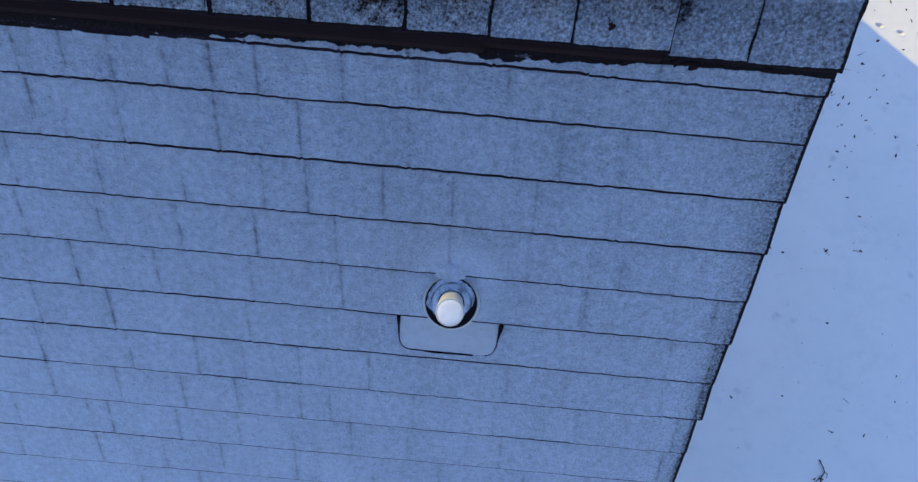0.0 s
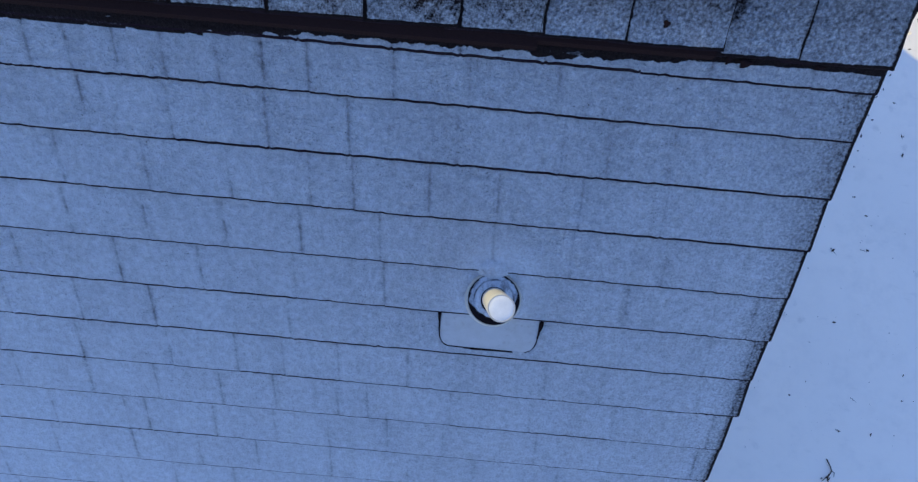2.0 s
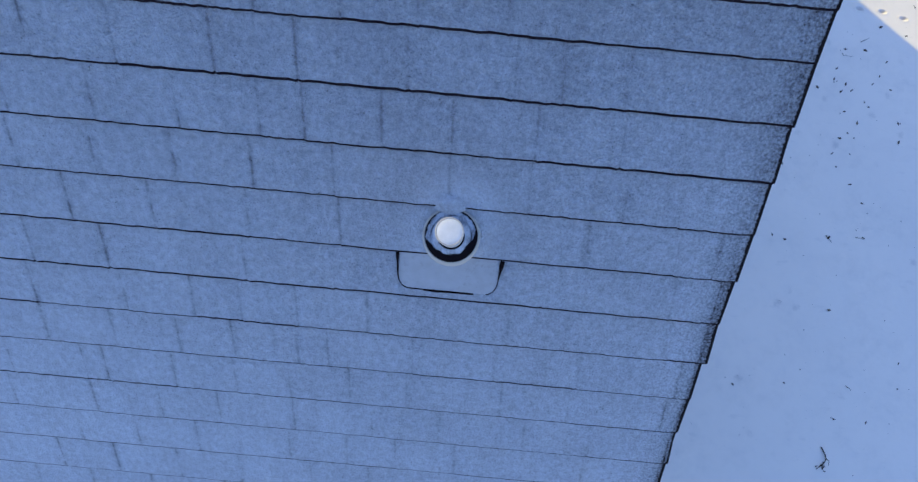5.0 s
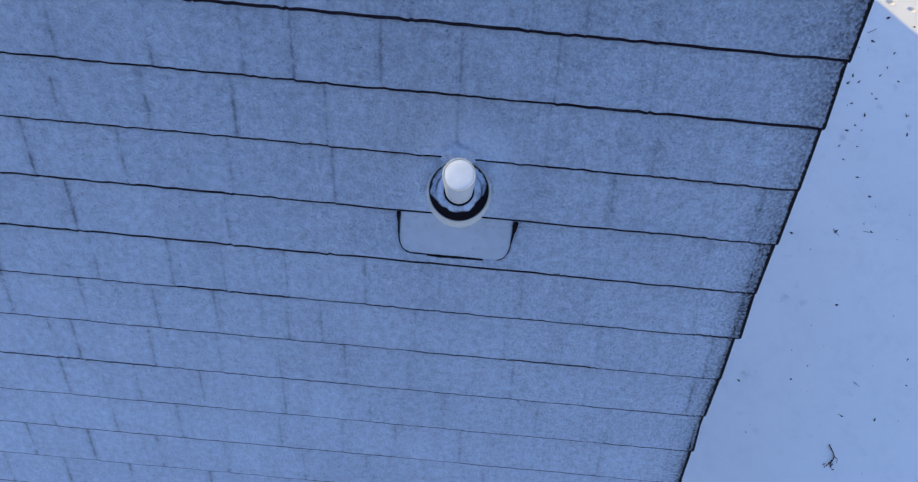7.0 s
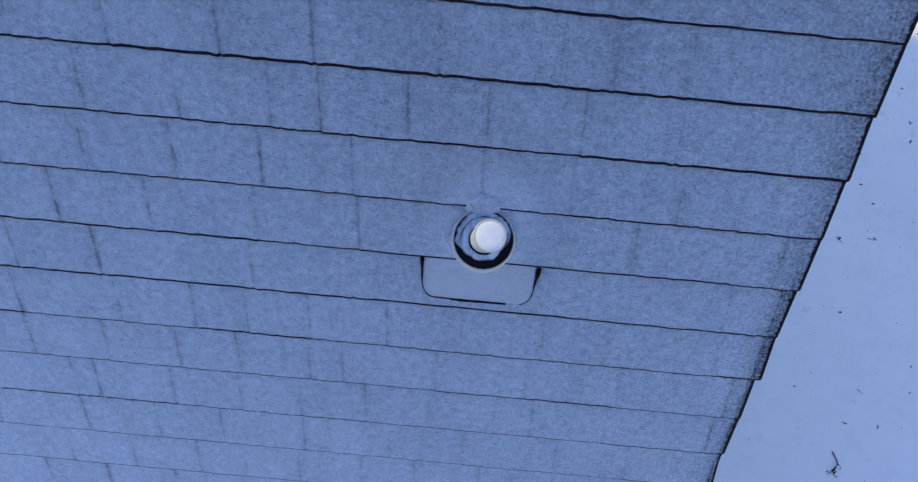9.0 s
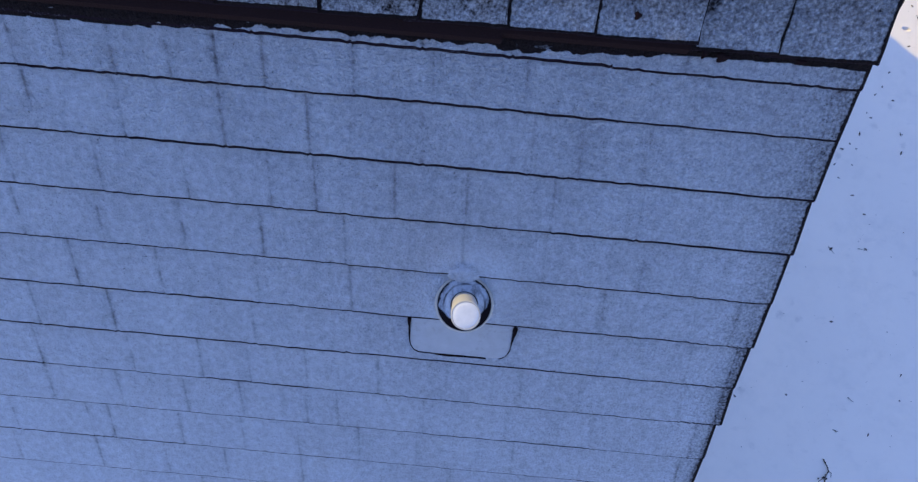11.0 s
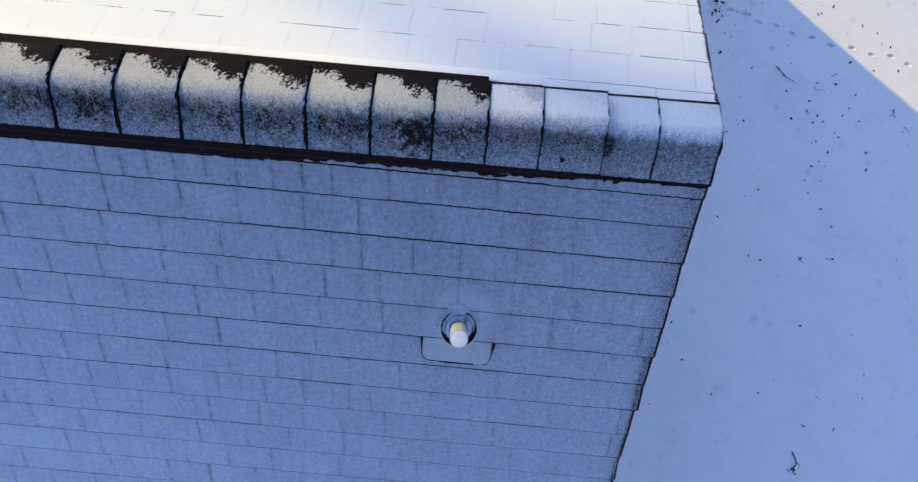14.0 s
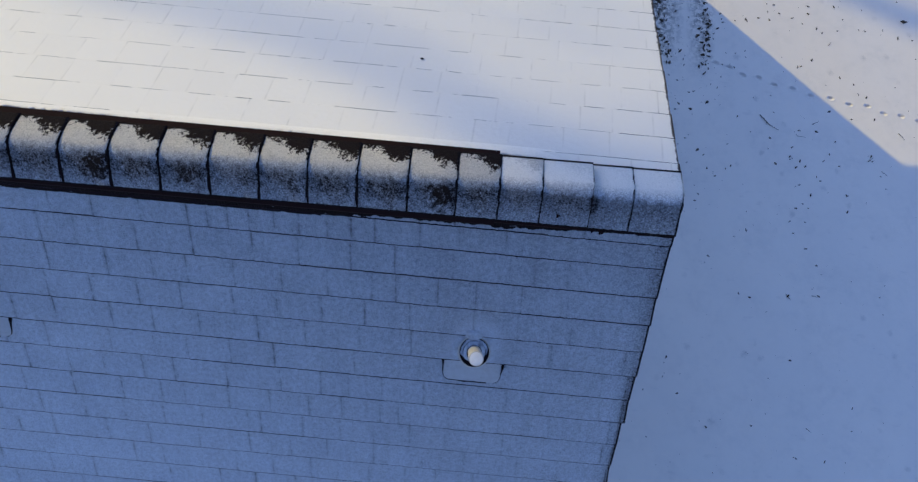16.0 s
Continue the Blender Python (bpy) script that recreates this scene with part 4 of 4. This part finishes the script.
SUN_LEAVES = [(3.93, 4.8), (4.94, 4.72), (4.88, 4.7), (5.87, 4.45), (6.09, 4.23), (5.95, 4.26), (5.14, 4.86), (5.63, 4.56), (6.62, 4.47), (5.42, 3.9), (6.21, 3.82), (3.74, 5.5), (3.94, 5.55), (3.96, 5.52), (4.35, 5.74), (4.38, 5.58), (4.46, 5.89), (4.56, 5.73), (4.8, 5.66), (5.09, 5.77), (5.09, 5.92), (5.57, 5.96), (5.73, 5.72), (6.02, 5.54), (6.13, 5.53), (6.47, 5.58), (6.74, 5.45), (5.24, 5.49), (5.62, 5.48), (5.34, 5.41), (4.18, 5.6), (4.98, 5.56), (6.76, 6.18), (7.0, 5.43), (3.47, 5.61), (3.51, 5.44)]
for x, y in SHADE_LEAVES + LOWER_LEAVES:
    drop_leaf(x, y, rng.uniform(0.03, 0.07), "small dark dead leaf lying on shaded snow", "leaves on the snow")
for x, y in SUN_LEAVES:
    drop_leaf(x, y, rng.uniform(0.035, 0.065), "small dark dead leaf lying on sunlit snow", "leaves on the snow")
drop_leaf(6.87, 5.79, 0.15, "large curled brown dead leaf on sunlit snow", "leaves on the snow")
# drifts of leaves beside the gable wall
for _ in range(95):
    y = rng.uniform(4.5, 7.2)
    drop_leaf(2.40 + 0.2 * (5.3 - y) + abs(rng.gauss(0, 0.13)) - 0.1, y, rng.uniform(0.03, 0.10), "dark dead leaf in a drift beside the house", "leaves beside the house")
for _ in range(60):
    y = rng.gauss(5.2, 0.42)
    drop_leaf(3.19 + rng.gauss(0, 0.06), y, rng.uniform(0.03, 0.09), "dark dead leaf in a thin drift on the snow", "leaves beside the house")
for _ in range(45):
    drop_leaf(rng.uniform(2.4, 3.6), rng.uniform(4.1, 6.7), rng.uniform(0.02, 0.045), "small dark dead leaf scattered near the house", "leaves beside the house")


def twig(points, thick, label, forks=()):
    """A fallen twig of one or more tapered shoots."""
    def raised(run):
        return [(x, y, ground_height(x, y) + 0.008 + 0.012 * (i % 2)) for i, (x, y) in enumerate(run)]
    runs = [(raised(points), [thick * (1 - 0.6 * i / (len(points) - 1)) for i in range(len(points))])]
    for f in forks:
        runs.append((raised(f), [thick * 0.7 * (1 - 0.6 * i / (len(f) - 1)) for i in range(len(f))]))
    return tagged(new("twig", tubes("twig", runs, BARK)), label, "twig", "twigs on the snow")


twig([(4.187, 3.724), (4.259, 3.645), (4.332, 3.567), (4.414, 3.511), (4.516, 3.468)], 0.0075, "bent dark stick lying on shaded snow", [[(4.332, 3.567), (4.322, 3.60)], [(4.30, 3.59), (4.285, 3.552)]])
twig([(4.473, -2.342), (4.520, -2.436), (4.543, -2.494), (4.503, -2.55), (4.439, -2.608), (4.391, -2.634)], 0.009, "forked dark twig with withered leaves on snow",
     [[(4.543, -2.494), (4.574, -2.514), (4.574, -2.574)], [(4.503, -2.535), (4.471, -2.605), (4.502, -2.647)]])
for x, y in ((4.49, -2.62), (4.52, -2.66), (4.48, -2.58), (4.40, -2.60), (4.51, -2.60)):
    drop_leaf(x, y, rng.uniform(0.035, 0.065), "withered leaf beside a forked twig on snow", "leaves on the snow")
for run in (((4.819, -1.494), (4.891, -1.55)), ((4.604, -1.944), (4.676, -1.961)), ((4.821, 3.422), (4.831, 3.381), (4.892, 3.387), (4.974, 3.373)),
            ((5.106, 3.629), (5.198, 3.68), (5.239, 3.705)), ((6.285, 2.867), (6.344, 2.821), (6.374, 2.793)), ((6.614, 3.599), (6.664, 3.541), (6.713, 3.482)),
            ((6.066, 3.034), (6.117, 3.081), (6.158, 3.116)), ((5.442, 5.171), (5.47, 5.21), (5.498, 5.256)), ((4.56, 0.60), (4.64, 0.50)), ((5.00, 0.61), (5.10, 0.59))):
    twig(list(run), 0.0045, "short thin dark twig lying on snow")
crumbs_v, crumbs_f = [], []
for i in range(430):
    x, y = (rng.uniform(1.0, 8.5), rng.uniform(-3.5, 8.0)) if i < 310 else (2.2 + abs(rng.gauss(0, 0.9)), rng.uniform(1.5, 7.5))
    r = rng.uniform(0.003, 0.010) * (1.3 if y > 4 else 1.0)
    z = ground_height(x, y)
    base = len(crumbs_v)
    crumbs_v.extend([(x + r * rng.uniform(0.6, 1.6), y, z), (x - r * rng.uniform(0.2, 1.2), y + r, z), (x - r * 0.6, y - r * rng.uniform(0.5, 1.4), z), (x, y, z + r)])
    crumbs_f.extend([(base, base + 1, base + 3), (base + 1, base + 2, base + 3), (base + 2, base, base + 3)])
tagged(new("bark_crumbs", grown("bark_crumbs", crumbs_v, crumbs_f, LEAF)), "dark crumbs of bark and seed on snow", "litter", kind="stuff")


chip = tagged(new("bark_chip", tubes("bark_chip", [([(-0.008, 0, 0.003), (0, 0.003, 0.006), (0.007, 0, 0.004)], [0.003, 0.005, 0.003])], BARK)),
              "tiny dark bark chip on the snowy roof", "bark chip")
chip.matrix_world = far_pose(-1.125, 0.679, 0.002)


# ---- a bare tree beyond the house, out of view, its limbs placed so that their shade falls on the sunlit slope and lawn ----
def bare_tree(name_x, name_y, height, girth, seed, leaders):
    """Trunk with limbs and twigs; leaders are set limbs as pairs of places and thickness."""
    r = random.Random(seed)
    thing = tagged(new("bare_tree"), "tall bare leafless tree beyond the house", "tree")
    thing.location = (name_x, name_y, ground_height(name_x, name_y))
    trunk = [(0.25 * math.sin(t * 3 + seed) * t, 0.2 * math.sin(t * 2.3) * t, height * t - 0.3) for t in [i / 9 for i in range(10)]]
    part("trunk", tubes("trunk", [(trunk, [girth * (1.25 - 1.05 * i / 9) for i in range(10)])], BARK, 10), thing)
    for a, b, thick, thin in leaders:
        a, b = Vector(a) - thing.location, Vector(b) - thing.location
        run = [a.lerp(b, i / 6) + Vector((r.uniform(-1, 1), r.uniform(-1, 1), 0)) * 0.06 for i in range(7)]
        runs = [(run, [thick + (thin - thick) * i / 6 for i in range(7)])]
        part("limb", tubes("limb", runs, BARK, 8), thing)
    for i in range(22):
        t = r.uniform(0.35, 0.97)
        at = Vector(trunk[min(9, int(t * 9))])
        turn = i * 2.4 + r.uniform(-0.4, 0.4)
        size = (1.15 - t) * height * r.uniform(0.28, 0.5)
        way = Vector((math.cos(turn), math.sin(turn), r.uniform(0.5, 1.1))).normalized()
        run = [at + way * size * k / 5 + Vector((0, 0, 0.06 * size * (k / 5) ** 2)) for k in range(6)]
        runs = [(run, [girth * 0.28 * (1.1 - t) / 0.6 * (1 - 0.8 * k / 5) + 0.008 for k in range(6)])]
        for _ in range(9):
            s = r.uniform(0.3, 1)
            p = at + way * size * s
            w2 = (way + Vector((r.uniform(-1, 1), r.uniform(-1, 1), r.uniform(-0.3, 0.8)))).normalized()
            runs.append(([p, p + w2 * size * 0.18, p + w2 * size * 0.34 + Vector((0, 0, 0.05))], [0.016, 0.010, 0.004]))
        part("limb", tubes("limb", runs, BARK, 5), thing)
    return thing


def over_roof(x, s, d):
    """The place d metres towards the sun from a spot on the sunlit slope."""
    return far_pose(x, s).translation + sun_way * d


def over_lawn(x, y, d):
    return Vector((x, y, ground_height(x, y))) + sun_way * d


# set limbs, some clear of the trunk, placed only for the shade they cast
bare_tree(-41.5, 34.0, 27.0, 0.30, 4, [((-41.4, 33.9, 17.0), over_roof(-2.75, 1.06, 54.0), 0.12, 0.10),
                                     (over_roof(-2.75, 1.06, 54.0), over_roof(-1.97, 0.90, 54.8), 0.08, 0.09),
                                     (over_roof(-1.97, 0.90, 54.8), over_roof(-1.30, 0.68, 55.5), 0.09, 0.10),
                                     (over_roof(-1.30, 0.68, 55.5), over_roof(-0.90, 0.42, 56.5), 0.10, 0.11),
                                     (over_roof(-0.93, 0.42, 56.5), over_roof(-0.45, 0.10, 57.3), 0.12, 0.23),
                                     (over_roof(-0.50, 0.10, 57.3), over_roof(0.7, -0.08, 59.0), 0.23, 0.26),
                                     (over_roof(-0.9, 1.25, 55.0), over_roof(0.6, 0.95, 57.0), 0.05, 0.07),
                                     (over_roof(-1.75, 1.30, 54.6), over_roof(-0.75, 0.86, 55.8), 0.03, 0.05),
                                     (over_roof(-0.75, 0.86, 55.8), over_roof(0.5, 0.40, 57.0), 0.05, 0.06),
                                     (over_lawn(3.4, 7.3, 63.0), over_lawn(8.6, 5.3, 60.0), 0.16, 0.24)])


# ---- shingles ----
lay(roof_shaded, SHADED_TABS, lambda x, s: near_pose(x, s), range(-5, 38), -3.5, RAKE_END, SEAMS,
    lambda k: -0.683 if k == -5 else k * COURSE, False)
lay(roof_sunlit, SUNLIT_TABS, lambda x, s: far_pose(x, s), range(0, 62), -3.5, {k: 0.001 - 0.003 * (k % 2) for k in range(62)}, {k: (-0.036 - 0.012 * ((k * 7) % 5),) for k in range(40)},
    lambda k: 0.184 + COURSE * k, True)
